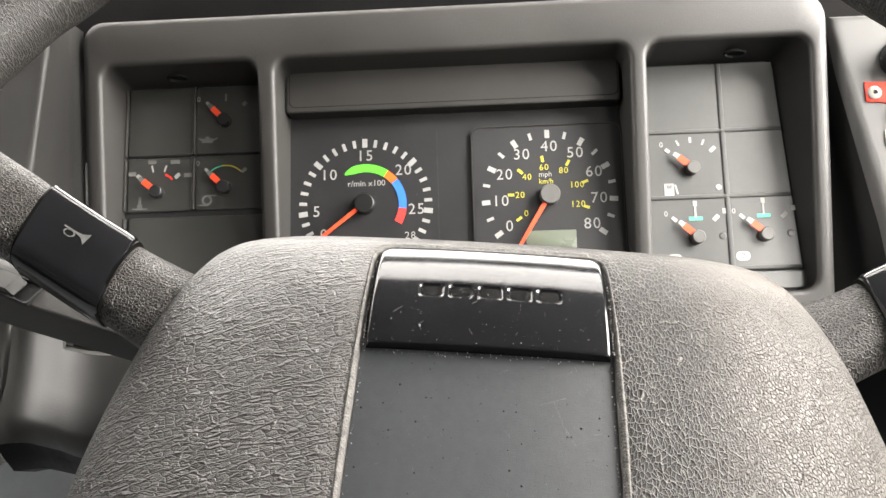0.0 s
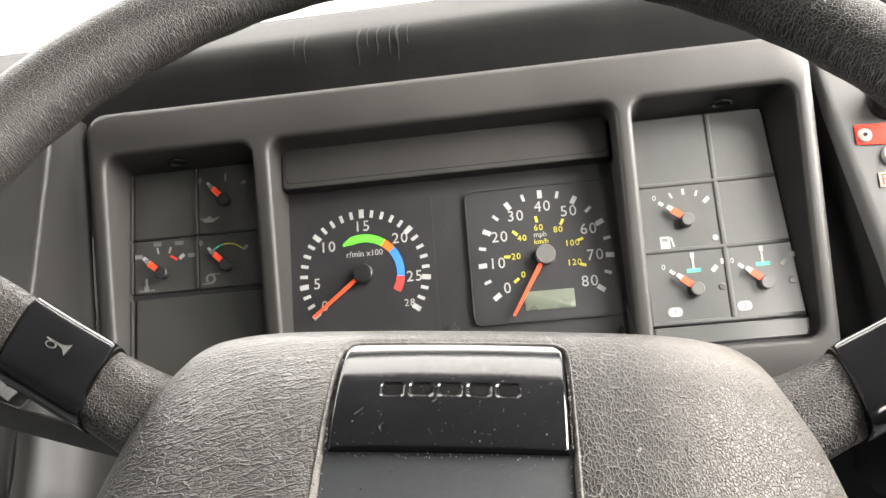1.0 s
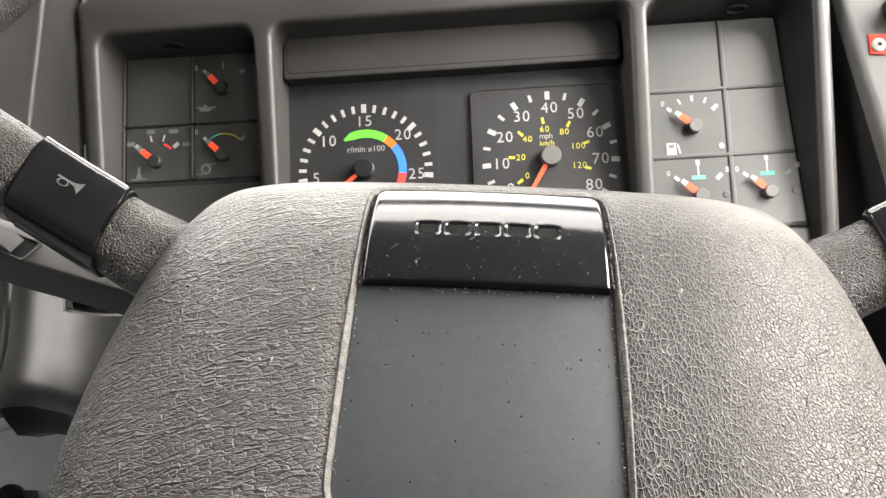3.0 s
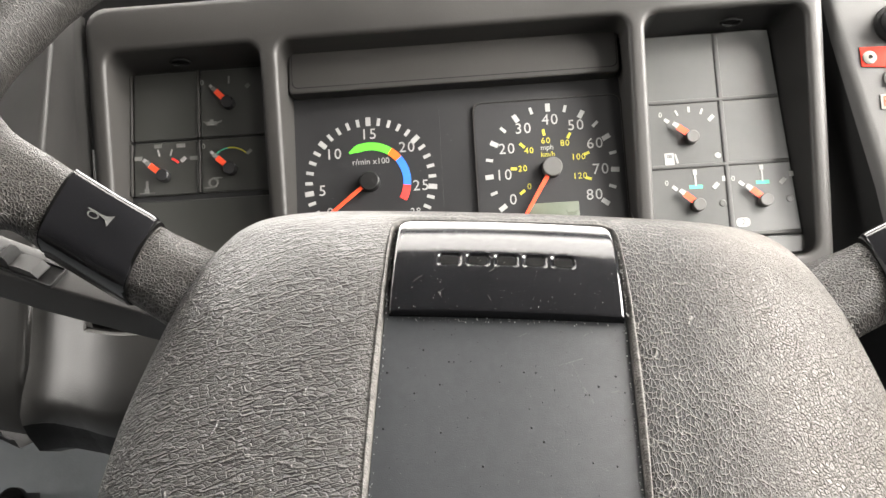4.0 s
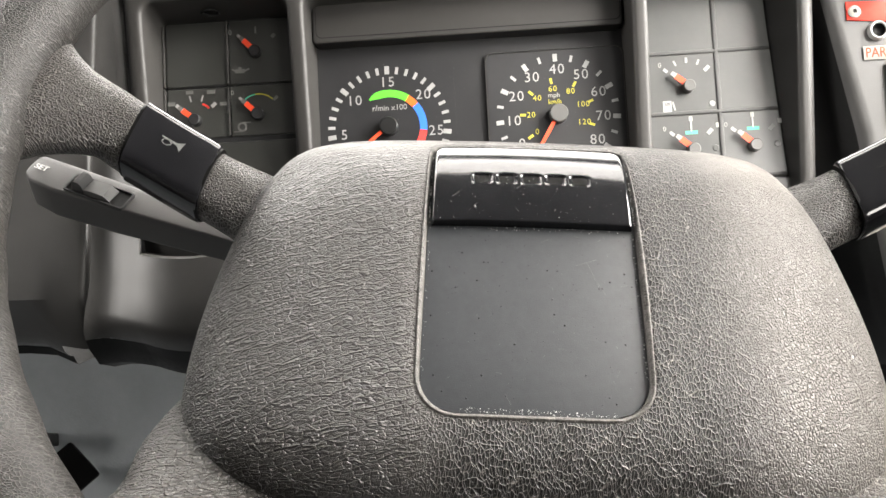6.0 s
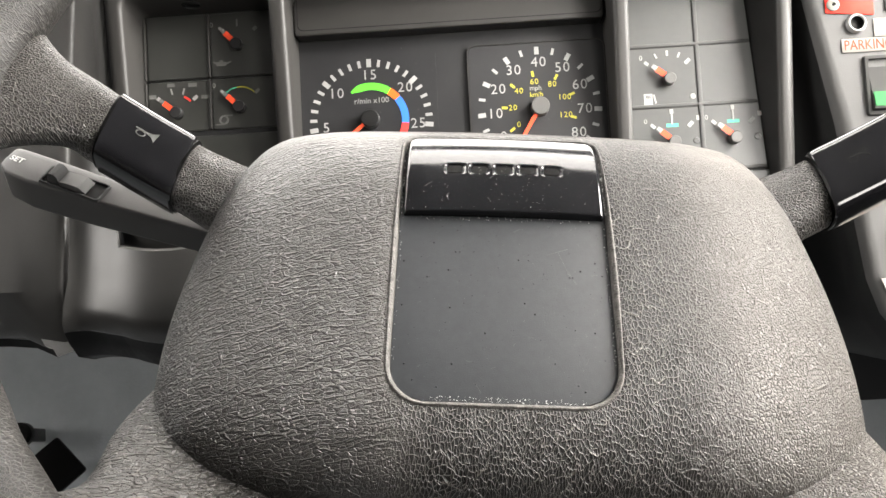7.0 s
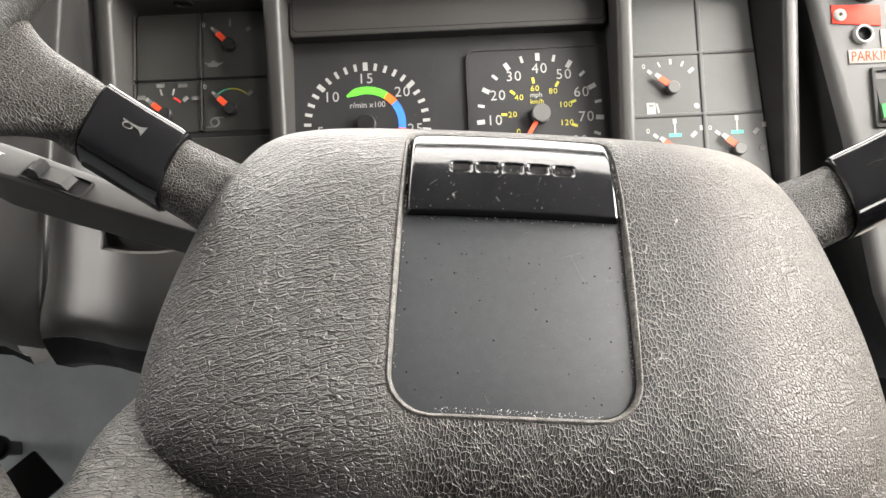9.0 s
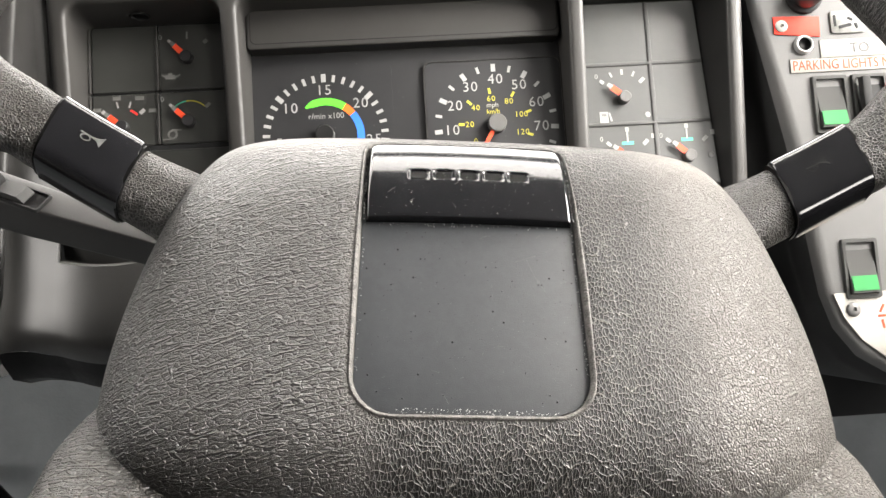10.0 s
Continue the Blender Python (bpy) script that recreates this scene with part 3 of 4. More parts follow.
def speedometer():
    plate = part("speedometer", slab(rounded(0.0005, -0.0865, 0.101, 0.0055, 0.006), -0.004, 0.0012, 0.0012), M_FACE, CLUSTER, "black speedometer dial with white and yellow figures", False)
    edge = rounded(0.0005, -0.0865, 0.101, 0.0055, 0.006)
    rim = skin([[(0.0508 + (x - 0.0508) * s, -0.0405 + (y + 0.0405) * s2, zz) for x, y in edge] for s, s2, zz in ((1.0, 1.0, 0.0), (1.0, 1.0, 0.0020), (0.984, 0.982, 0.0020), (0.984, 0.982, 0.0))])
    part("dial_frame", rim, M_BEZEL, plate)
    cx, cy, z = 0.0514, -0.0436, 0.0014
    tens = [(n - 40) * 3.15 for n in range(0, 81, 10)]
    ticks(plate, cx, cy, z, 0.0450, tens, 0.0056, 0.0032, M_WHITE)
    ticks(plate, cx, cy, z, 0.0446, [a + 15.75 for a in tens[:-1]], 0.0048, 0.0020, M_WHITE)
    for n, dx in zip(range(0, 81, 10), (0, 0.001, 0.0005, 0, 0.001, 0.0005, 0, -0.001, 0)):
        a = radians((n - 40) * 3.15)
        r = 0.0335
        text("numeral", str(n), 0.0103, M_WHITE, plate, cx + r * math.sin(a) + dx, cy + r * math.cos(a), z)
    for n in range(0, 121, 20):
        d = (n * 0.6214 - 40) * 3.15
        a = radians(d)
        ticks(plate, cx, cy, z, 0.0275, [d], 0.0042, 0.0018, M_YELLOW, "yellow_tick")
        r = 0.0195
        text("yellow_numeral", str(n), 0.0058, M_YELLOW, plate, cx + r * math.sin(a), cy + r * math.cos(a), z)
    text("unit_words", "mph", 0.0050, M_WHITE, plate, cx - 0.0022, cy + 0.0146, z)
    text("unit_words", "km/h", 0.0048, M_YELLOW, plate, cx - 0.0018, cy + 0.0098, z)
    part("display", slab(rounded(0.0350, -0.0792, 0.0677, -0.0668, 0.0006), 0.0006, 0.0016, 0.0002), M_LCD, plate, "grey-green display window")
    needle(plate, cx, cy, 0.0058, -148.0, 0.004, 0.0455, 0.0030, 0.0018)
    cap(plate, cx, cy, 0.001, 0.0066, 0.0080, M_HUBG)


tachometer()
speedometer()


def gauge(cx, cy, mat, label, cap_mat, needle_angle=-50.0, marks=(), arcs=(), symbol=None, r=0.0195, tip=None):
    """A small dial: needle with white tip, cap, marks as (angle, length, width, material), coloured arcs and a symbol."""
    root = part("gauge", turned([(0.0042, 0.0), (0.0040, 0.0004), (0.0, 0.0004)], 24), mat, CLUSTER, label, at=pose(cx, cy, 0.0012))
    for a, length, width, m in marks:
        ticks(root, 0, 0, 0.0003, r, [a], 0.85 * length, 0.75 * width, m)
    for a0, a1, r0, r1, m in arcs:
        part("scale_arc", arc(0, 0, 0.0002, r0, r1, a0, a1, n=10), m, root, smooth=False)
    needle(root, 0, 0, 0.0032, needle_angle, 0.003, 0.0118, 0.0040, 0.0040)
    needle(root, 0, 0, 0.0032, needle_angle, 0.0118, 0.0155, 0.0034, 0.0026, tip or M_GREYMARK, "needle_tip")
    cap(root, 0, 0, 0.0, 0.0044, 0.0058, cap_mat)
    if symbol:
        symbol(root)
    return root


def bars(parent, boxes, mat, name="symbol"):
    """A printed sign made of small bars: x, y, width, height, turn."""
    for x, y, w, h, turn in boxes:
        part(name, block(w, h, 0.0002), mat, parent, smooth=False, at=pose(x, y, 0.0003, 0, 0, turn))


def left_gauges():
    cells = [(-0.2355, -0.0060, -0.1905, 0.0420), (-0.1880, -0.0060, -0.1375, 0.0420), (-0.2355, -0.0450, -0.1905, -0.0074), (-0.1880, -0.0450, -0.1375, -0.0074), (-0.2340, -0.1100, -0.1375, -0.0490)]
    for x0, y0, x1, y1 in cells:
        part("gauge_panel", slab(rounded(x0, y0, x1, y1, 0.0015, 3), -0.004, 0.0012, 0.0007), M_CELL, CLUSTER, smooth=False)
    for y0, y1 in ((-0.0060, 0.0420), (-0.0445, -0.0080)):
        part("divider", slab(rounded(-0.1902, y0, -0.1884, y1, 0.0006, 2), -0.004, 0.0030, 0.0006), M_BEZEL, CLUSTER)
        part("divider", slab(rounded(-0.2378, y0, -0.2362, y1, 0.0006, 2), -0.004, 0.0030, 0.0006), M_BEZEL, CLUSTER)
    part("divider", slab(rounded(-0.2378, -0.110, -0.2362, -0.049, 0.0006, 2), -0.004, 0.0030, 0.0006), M_BEZEL, CLUSTER)

    def oil(root):
        bars(root, [(-0.0125, -0.0135, 0.0072, 0.0030, 0), (-0.0072, -0.0126, 0.0040, 0.0010, 24), (-0.0172, -0.0124, 0.0030, 0.0012, -30), (-0.0125, -0.0113, 0.0026, 0.0014, 0)], M_DIM, "oil_can_symbol")

    def heat(root):
        bars(root, [(-0.0125, -0.0060, 0.0018, 0.0066, 0), (-0.0125, -0.0094, 0.0034, 0.0026, 0), (-0.0125, -0.0112, 0.0105, 0.0010, 0)], M_DIM, "thermometer_symbol")
        bars(root, [(-0.0185, 0.0135, 0.0055, 0.0028, 0), (-0.0045, 0.0215, 0.0055, 0.0028, 0), (0.0115, 0.0210, 0.0062, 0.0028, 0), (0.0210, 0.0115, 0.0062, 0.0028, 0)], M_DIM, "figure_bar")

    def boost(root):
        part("turbo_symbol", arc(-0.0125, -0.0085, 0.0002, 0.0022, 0.0036, 0, 350, n=20), M_DIM, root, smooth=False)
        bars(root, [(-0.0095, -0.0053, 0.0068, 0.0010, 0), (-0.0156, -0.0118, 0.0068, 0.0010, 0)], M_DIM, "turbo_symbol")

    gauge(-0.1678, 0.0170, M_CELL, "oil pressure gauge with red needle", M_FACE, -44.0, [(0, 0.006, 0.0014, M_DIM), (48, 0.004, 0.0034, M_DIM), (-44, 0.0025, 0.0026, M_GREYMARK)], (), oil, tip=M_DIM)
    gauge(-0.2140, -0.0316, M_CELL, "temperature gauge with red needle", M_FACE, -50.0, [(-50, 0.004, 0.0036, M_GREYMARK), (-14, 0.0055, 0.0014, M_GREYMARK), (16, 0.0055, 0.0014, M_GREYMARK), (50, 0.005, 0.0034, M_GREYMARK)], [(22, 48, 0.0125, 0.0140, M_RED)], heat, tip=M_DIM)
    gauge(-0.1674, -0.0298, M_CELL, "boost gauge with red needle", M_FACE, -46.0, [(-46, 0.003, 0.0026, M_GREYMARK), (48, 0.005, 0.0030, M_DIM)], [(-40, -8, 0.0150, 0.0158, M_TEAL), (-8, 46, 0.0150, 0.0158, M_YELLOW)], boost, tip=M_DIM)
    text("numeral", "0", 0.0052, M_GREYMARK, CLUSTER, -0.1868, 0.0330, 0.0015)
    text("numeral", "0", 0.0052, M_GREYMARK, CLUSTER, -0.1865, -0.0125, 0.0015)


def right_gauges():
    cells = [(0.1160, -0.0024, 0.1651, 0.0420), (0.1683, -0.0024, 0.2145, 0.0420), (0.1160, -0.0467, 0.1651, -0.0050), (0.1683, -0.0467, 0.2145, -0.0050), (0.1160, -0.0942, 0.1651, -0.0493), (0.1683, -0.0942, 0.2145, -0.0493)]
    for x0, y0, x1, y1 in cells:
        outline = [(min(x, 0.2118 - 0.0633 * (y + 0.112)), y) for x, y in rounded(x0, y0, x1, y1, 0.0006, 3)]
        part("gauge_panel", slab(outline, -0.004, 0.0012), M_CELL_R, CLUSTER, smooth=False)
    part("divider", slab(rounded(0.1650, -0.0955, 0.1684, 0.0425, 0.0008, 2), -0.004, 0.0022, 0.0009), M_PANEL, CLUSTER)
    for y in (-0.0037, -0.0480, -0.0955):
        part("divider", slab(rounded(0.1150, y - 0.0014, 0.2118 - 0.0633 * (y + 0.112), y + 0.0014, 0.0008, 2), -0.004, 0.0023, 0.0009), M_PANEL, CLUSTER)
    part("gauge_panel", slab(rounded(0.1160, -0.1095, 0.2150, -0.0980, 0.0018, 3), -0.004, 0.0012, 0.0007), M_CELL_R, CLUSTER, smooth=False)

    def tank(root):
        bars(root, [(-0.0155, -0.0135, 0.0062, 0.0080, 0), (-0.0108, -0.0135, 0.0012, 0.0066, 12)], M_GREYMARK, "fuel_pump_symbol")
        bars(root, [(-0.0155, -0.0118, 0.0036, 0.0022, 0)], M_CELL_R, "fuel_pump_symbol")
        part("lamp_lens", turned([(0.0021, 0.0), (0.0018, 0.0005), (0.0, 0.0006)], 16), M_GREYMARK, root, at=pose(0.0165, -0.0130, 0.0))

    def circuit(words):
        def sign(root):
            part("brake_symbol", slab(rounded(-0.0195, -0.0165, -0.0105, -0.0105, 0.0026, 4), 0.0001, 0.0003), M_GREYMARK, root, smooth=False)
            text("numeral", words, 0.0052, M_CELL_R, root, -0.0150, -0.0135, 0.0005)
            part("lamp_lens", turned([(0.0024, 0.0), (0.002, 0.0005), (0.0, 0.0006)], 16), M_CELL, root, at=pose(0.0165, 0.0005, 0.0))
        return sign

    gauge(0.1452, -0.0290, M_CELL_R, "fuel gauge with orange needle", M_HUBG, -50.0,
          [(-50, 0.004, 0.0030, M_WHITE), (-25, 0.0045, 0.0016, M_WHITE), (0, 0.0045, 0.0022, M_WHITE), (25, 0.0045, 0.0018, M_WHITE), (48, 0.0055, 0.0034, M_WHITE)], (), tank, 0.0215)
    text("numeral", "0", 0.0050, M_WHITE, CLUSTER, 0.1262, -0.0122, 0.0015)
    for x, y, words in ((0.1455, -0.0748, "1"), (0.1890, -0.0743, "2")):
        g = gauge(x, y, M_CELL_R, "air pressure gauge with orange needle", M_HUBG, -48.0,
                  [(-48, 0.0045, 0.0030, M_WHITE), (0, 0.0085, 0.0015, M_WHITE), (46, 0.0055, 0.0036, M_WHITE if words == "1" else M_GREYMARK)], (), circuit(words), 0.0205)
        bars(g, [(0.0, 0.0125, 0.0086, 0.0024, 0)], M_TEAL, "green_mark")
        text("numeral", "0", 0.0050, M_WHITE, g, -0.0190, 0.0160, 0.0004)
        bars(g, [(0.0, 0.0225, 0.0026, 0.0034, 0), (0.0190, 0.0170, 0.0030, 0.0034, 0)], M_GREYMARK, "figure_bar")


left_gauges()
right_gauges()


# ---- binnacle, side panel and knee panel ----
RIDGE = [(-0.246, 0.470, 0.985), (-0.245, 0.456, 0.968), (-0.2435, 0.440, 0.950), (-0.2385, 0.396, 0.902), (-0.234, 0.357, 0.862), (-0.232, 0.322, 0.815), (-0.2325, 0.318, 0.784)]


def binnacle():
    """The raised flank beside the cluster: a rounded ridge that falls towards the driver's knees."""
    inner_y = (0.073, 0.060, 0.040, 0.0, -0.05, -0.11, -0.135)
    rings = []
    for (x, y, z), u in zip(RIDGE, inner_y):
        p = FACE @ Vector((-0.2555, u, lifted(0, u) + 0.001))
        q = FACE @ Vector((-0.2545, u, lifted(0, u) - 0.012))
        r = Vector((x, y, z))
        f = p - r
        a, c = Vector((-1.0, 0.05, -0.02)) * 0.007, f.normalized() * 0.007
        bend = [(r + a) * (1 - t) ** 2 + r * (2 * t * (1 - t)) + (r + c) * t * t for t in [k / 7 for k in range(8)]]
        far = [Vector((px, y - 0.05 * (px - x), z - 0.01 * (x - px))) for px in (-0.62, -0.42, -0.34, -0.31, -0.285, -0.268, -0.255)]
        ring = far + bend + [r + f * 0.45, r + f * 0.85, p, q]
        rings.append(ring)
    # rounded lower edge that turns under, higher beside the pillar
    for p in rings[-1]:
        up = min(0.011, 0.35 * max(0.0, -0.240 - p.x))
        p.y, p.z = p.y + 0.75 * up, p.z + up
    for dy, dz in ((0.0, -0.005), (0.001, -0.010), (0.004, -0.014), (0.008, -0.017), (0.010, -0.024), (0.03, -0.032), (0.15, -0.034)):
        ring = []
        for k, p in enumerate(rings[len(RIDGE) - 1]):
            p = p if k < 7 else rings[len(RIDGE) - 1][6]
            ring.append(Vector((p.x, p.y + dy, p.z + dz)))
        rings.append(ring)
    split = len(RIDGE) + 4
    bm = skin([[tuple(p) for p in ring] for ring in rings[:split]], closed=False)
    root = solo("binnacle_side", bm, M_SHROUD, "dark grey plastic flank beside the instrument cluster", "dash panel",
                settled((-0.2895, 0.3881, 0.8337), (-0.0006, -0.0065, 0.0051), (-0.0269, 0.007, 0.0048)), kind="structure")
    # this edge is coloured black to imitate the shade under the flank
    part("lower_edge", skin([[tuple(p) for p in ring] for ring in rings[split - 1:]], closed=False), M_EMBLEM, root, "turned-under edge coloured black for shade")


binnacle()


def knee_panel():
    """Shell round the steering column below the instruments: rounded corners, curved under below."""
    across = [(-0.2320, 0.312), (-0.2290, 0.3135), (-0.224, 0.3135), (-0.218, 0.3118), (-0.212, 0.3085), (-0.206, 0.3050), (-0.2008, 0.3020), (-0.2000, 0.3015), (-0.193, 0.2982), (-0.186, 0.2956), (-0.178, 0.2938), (-0.168, 0.2932), (-0.150, 0.297), (-0.10, 0.316), (-0.03, 0.338), (0.05, 0.35), (0.085, 0.355), (0.093, 0.370), (0.095, 0.420)]
    rings = []
    for dy, z0, k in ((0.058, 0.886, 0), (0.036, 0.855, 0), (0.031, 0.845, 0), (0.026, 0.837, 0), (0.014, 0.82, 0), (0.004, 0.808, 0.2), (0.002, 0.799, 0.5), (0.005, 0.791, 0.8), (0.009, 0.782, 1.0), (0.014, 0.770, 1.0), (0.03, 0.758, 1.0), (0.2, 0.756, 1.0)):
        ring = []
        for x, y in across:
            sag = -0.012 * math.cos(max(-1.0, min(1.0, (x + 0.03) / 0.22)) * math.pi / 2) + 0.006
            # the lower roll runs on past the seam
            out = 0.002 * k * max(0.0, min(1.0, (-0.200 - x) / 0.032)) ** 1.5
            # a notch for the column stalks is cut from the upper edge
            notch = x > -0.2005 and z0 > 0.8365
            zz, yy = (0.8365 + 0.02 * (z0 - 0.8365), dy * 0.0 + 0.0255 + (0.003 if z0 > 0.84 else 0.0)) if notch else (z0, dy)
            fore = 0.010 * k * max(0.0, min(1.0, (-0.200 - x) / 0.03))
            ring.append((x - out, y + yy - fore + 0.18 * out, zz + sag * k + 0.20 * out))
        rings.append(ring)
    bm = skin(rings[:8], closed=False)
    root = solo("column_shroud", bm, M_SHROUD, "black moulded shroud below the instruments round the column", "column cover",
                settled((-0.1201, 0.3622, 0.8039), (0.0015, -0.0081, 0.0065), (-0.0326, 0.0012, 0.0095)))
    back = [[(x, y + dy, z - 0.035 * max(0.0, min(1.0, (x + 0.15) / 0.10))) for x, y in across[6:]] for dy, z in ((0.034, 0.826), (0.037, 0.8475), (0.05, 0.846), (0.11, 0.775))]
    # the lower roll turns black here, as a painted shade
    part("shroud_underside", skin([[(x, y + 0.0004, z - 0.0004) for x, y, z in ring] for ring in rings[7:]], closed=False), M_EMBLEM, root, "underside coloured black for shade")
    part("shroud_top", skin(back, closed=False), M_SHROUD, root, "dark recess for the column stalks")
    return root


knee_panel()


def under_dash():
    """The dashboard's dark underside between the shroud and the side panel, closed to the bulkhead, with two sheets
    added for shade.
    """
    solo("dash_underside", block(2.2, 0.40, 0.012, 0.002, at=(-0.45, 0.72, 0.775)), M_SHADOW, "underside coloured black for shade of the dashboard", "dash panel", kind="structure")
    # two black sheets stand in for the shade below the dashboard
    solo("shade_sheet", block(0.70, 0.02, 0.34, 0.004, at=(0.42, 0.62, 0.645)), M_SHADOW, "black sheet added for the shade under the dashboard", "dash panel", kind="structure")
    solo("shade_infill", block(0.50, 0.02, 0.20, 0.004, at=(0.02, 0.52, 0.68)), M_SHADOW, "black sheet added for the shade below the instrument cluster", "dash panel", kind="structure")


under_dash()


def side_panel():
    """Grey switch panel beside the instruments, with its switches, labels and socket."""
    edge = [(0.2270, 0.060), (0.2310, 0.022), (0.2480, -0.075), (0.2565, -0.150), (0.2600, -0.180), (0.2670, -0.203), (0.2810, -0.2225), (0.3050, -0.238), (0.3350, -0.246), (0.52, -0.25), (0.52, 0.060)]
    bm = bmesh.new()
    rings = []
    cx, cy = 0.40, -0.08
    for o, z in ((0.005, 0.008), (0.004, 0.018), (0.0, 0.027), (-0.0022, 0.0305), (-0.0055, 0.0325), (-0.010, 0.033)):
        out = []
        for x, y in edge:
            d = math.hypot(x - cx, y - cy)
            out.append((x + (x - cx) / d * o, y + (y - cy) / d * o, z))
        rings.append(out)
    skin(rings[2:], caps=True, bm=bm)
    root = thing("switch_panel", FACE, "grey plastic switch panel beside the instrument cluster", "switch panel")
    part("panel_face", bm, M_PANEL, root, "matte grey face with a rounded edge")
    # the panel's flank is split off in black to imitate its shaded side
    part("panel_body", skin([[(x + 0.0006, y, z) for x, y, z in rings[2]], rings[1], rings[0], [(x + 0.012, y, z - 0.15) for x, y, z in rings[0]]]), M_SHADOW, root, "body behind the face, coloured black for shade")


side_panel()
PANEL = FACE @ Matrix.Translation((0, 0, 0.033))


def rocker(x, y, lens):
    root = thing("rocker_switch", PANEL @ Matrix.Translation((x, y, 0)), "dark rocker switch with a green lens in the panel" if lens else "black rocker switch tilted in its frame", "switch", "panel switches")
    frame_bm = skin([[(px, py, z) for px, py in rounded(-w, -h, w, h, 0.0015, 3)] for w, h, z in ((0.0125, 0.0205, 0.0), (0.0120, 0.0200, 0.0024), (0.0100, 0.0178, 0.0026), (0.0098, 0.0175, -0.006))])
    part("housing", frame_bm, M_ROCKER, root)
    bm = skin([[(px, y0, z) for px, z in ((-0.0093, -0.006), (0.0093, -0.006), (0.0093, h), (-0.0093, h))] for y0, h in ((-0.0172, 0.0010), (-0.0165, 0.0052), (-0.004, 0.0030), (0.0172, -0.0008))], caps=True)
    part("rocker", bm, M_ROCKER if lens else M_SHADOW, root)
    if lens:
        part("green_lens", skin([[(px, y0, z) for px, z in ((-0.0086, h - 0.003), (0.0086, h - 0.003), (0.0086, h + 0.0008), (-0.0086, h + 0.0008))] for y0, h in ((-0.0150, 0.0049), (-0.0050, 0.0031))], caps=True), M_LENS, root, "bright green lens")
        part("lower_gap", block(0.0196, 0.006, 0.004, at=(0, -0.0172, -0.002)), M_SHADOW, root)
    else:
        part("lever", block(0.006, 0.03, 0.006, 0.001, at=(-0.006, 0.002, 0.006)), M_SHADOW, root)
    return root


rocker(0.2795, -0.0500, True)
rocker(0.3075, -0.0500, False)
rocker(0.2875, -0.1640, True)


def panel_clutter():
    tag = solo("red_tape", slab([(0.2450, 0.0015), (0.2770, -0.0015), (0.2775, 0.0128), (0.2450, 0.0140)], 0.0004, 0.0012, 0.0003), M_TAPE, "bright red tape strip stuck on the panel", "tape", PANEL)
    rivet = thing("rivet", PANEL @ Matrix.Translation((0.2500, 0.0068, 0.0012)), "pale round rivet with a dark centre on red tape", "rivet")
    part("head", turned([(0.0043, 0), (0.0042, 0.0008), (0.0030, 0.0016), (0.0013, 0.0016), (0.0012, 0.0002), (0, 0.0002)], 24), M_PAPER, rivet)
    part("centre", turned([(0.0013, 0.0), (0.0, 0.0006)], 12), M_SHADOW, rivet)
    sock = thing("socket", PANEL @ Matrix.Translation((0.2645, -0.0070, 0.0)), "round metal socket ring with a dark hole", "socket")
    part("ring", turned([(0.0066, 0), (0.0064, 0.0026), (0.0056, 0.0036), (0.0048, 0.0033), (0.0044, 0.0018), (0.0043, -0.004)], 28), M_GREYMARK, sock)
    # a shallow cone in near-black stands in for a deep hole's shade
    part("hole", turned([(0.0046, 0.0026), (0.0026, 0.0008), (0, 0.0004)], 20), M_EMBLEM, sock)
    knob = thing("control_knob", PANEL @ Matrix.Translation((0.2680, 0.0275, 0.0)), "black round control knob on the panel", "knob")
    part("collar", turned([(0.0125, 0), (0.0125, 0.003), (0.0105, 0.0045), (0, 0.0045)], 28), M_SHADOW, knob)
    part("grip", turned([(0.0100, 0.004), (0.0096, 0.016), (0.0082, 0.018), (0, 0.018)], 28), M_HUB, knob)
    lab = solo("label_strip", slab([(0.2540, -0.0265), (0.3700, -0.0265), (0.3700, -0.0172), (0.2540, -0.0172)], 0.0004, 0.0010, 0.0002), M_PAPER, "white label strip with red capital letters", "label", PANEL)
    text("lettering", "PARKING LIGHTS M", 0.0098, M_INK, lab, 0.2562 + 0.0335, -0.0220, 0.0011, wide=0.80)
    lab = solo("label_strip", slab([(0.2762, -0.0166), (0.3700, -0.0166), (0.3700, -0.0040), (0.2762, -0.0040)], 0.0003, 0.0008, 0.0002), M_PAPER, "white label strip with faded grey letters", "label", PANEL)
    text("lettering", "TO", 0.0098, M_INKGREY, lab, 0.3040, -0.0108, 0.0009)
    lab = solo("label_plate", slab([(0.2720, -0.1960), (0.2830, -0.2120), (0.3000, -0.2260), (0.3600, -0.2350), (0.3600, -0.1800), (0.2665, -0.1800)], 0.0004, 0.0012, 0.0003), M_PAPER, "white notice plate with red marks under the switch", "label", PANEL)
    bars_on = [(0.2985, -0.1915, 0.006, 0.0016, 60), (0.2985, -0.1965, 0.006, 0.0016, 0), (0.2985, -0.2020, 0.006, 0.0016, 100), (0.3080, -0.1915, 0.008, 0.002, 0), (0.3080, -0.1975, 0.008, 0.002, 0)]
    for x, y, w, h, turn in bars_on:
        part("ink_bar", block(w, h, 0.0002), M_INK, lab, smooth=False, at=pose(x, y, 0.0013, 0, 0, turn))
    screw = thing("screw", PANEL @ Matrix.Translation((0.2790, -0.1912, 0.0012)), "dull round screw head in the notice plate", "screw")
    part("head", turned([(0.0050, 0), (0.0048, 0.0008), (0.0036, 0.0018), (0.0014, 0.0020), (0.0012, 0.0006), (0, 0.0006)], 24), M_HUBG, screw)
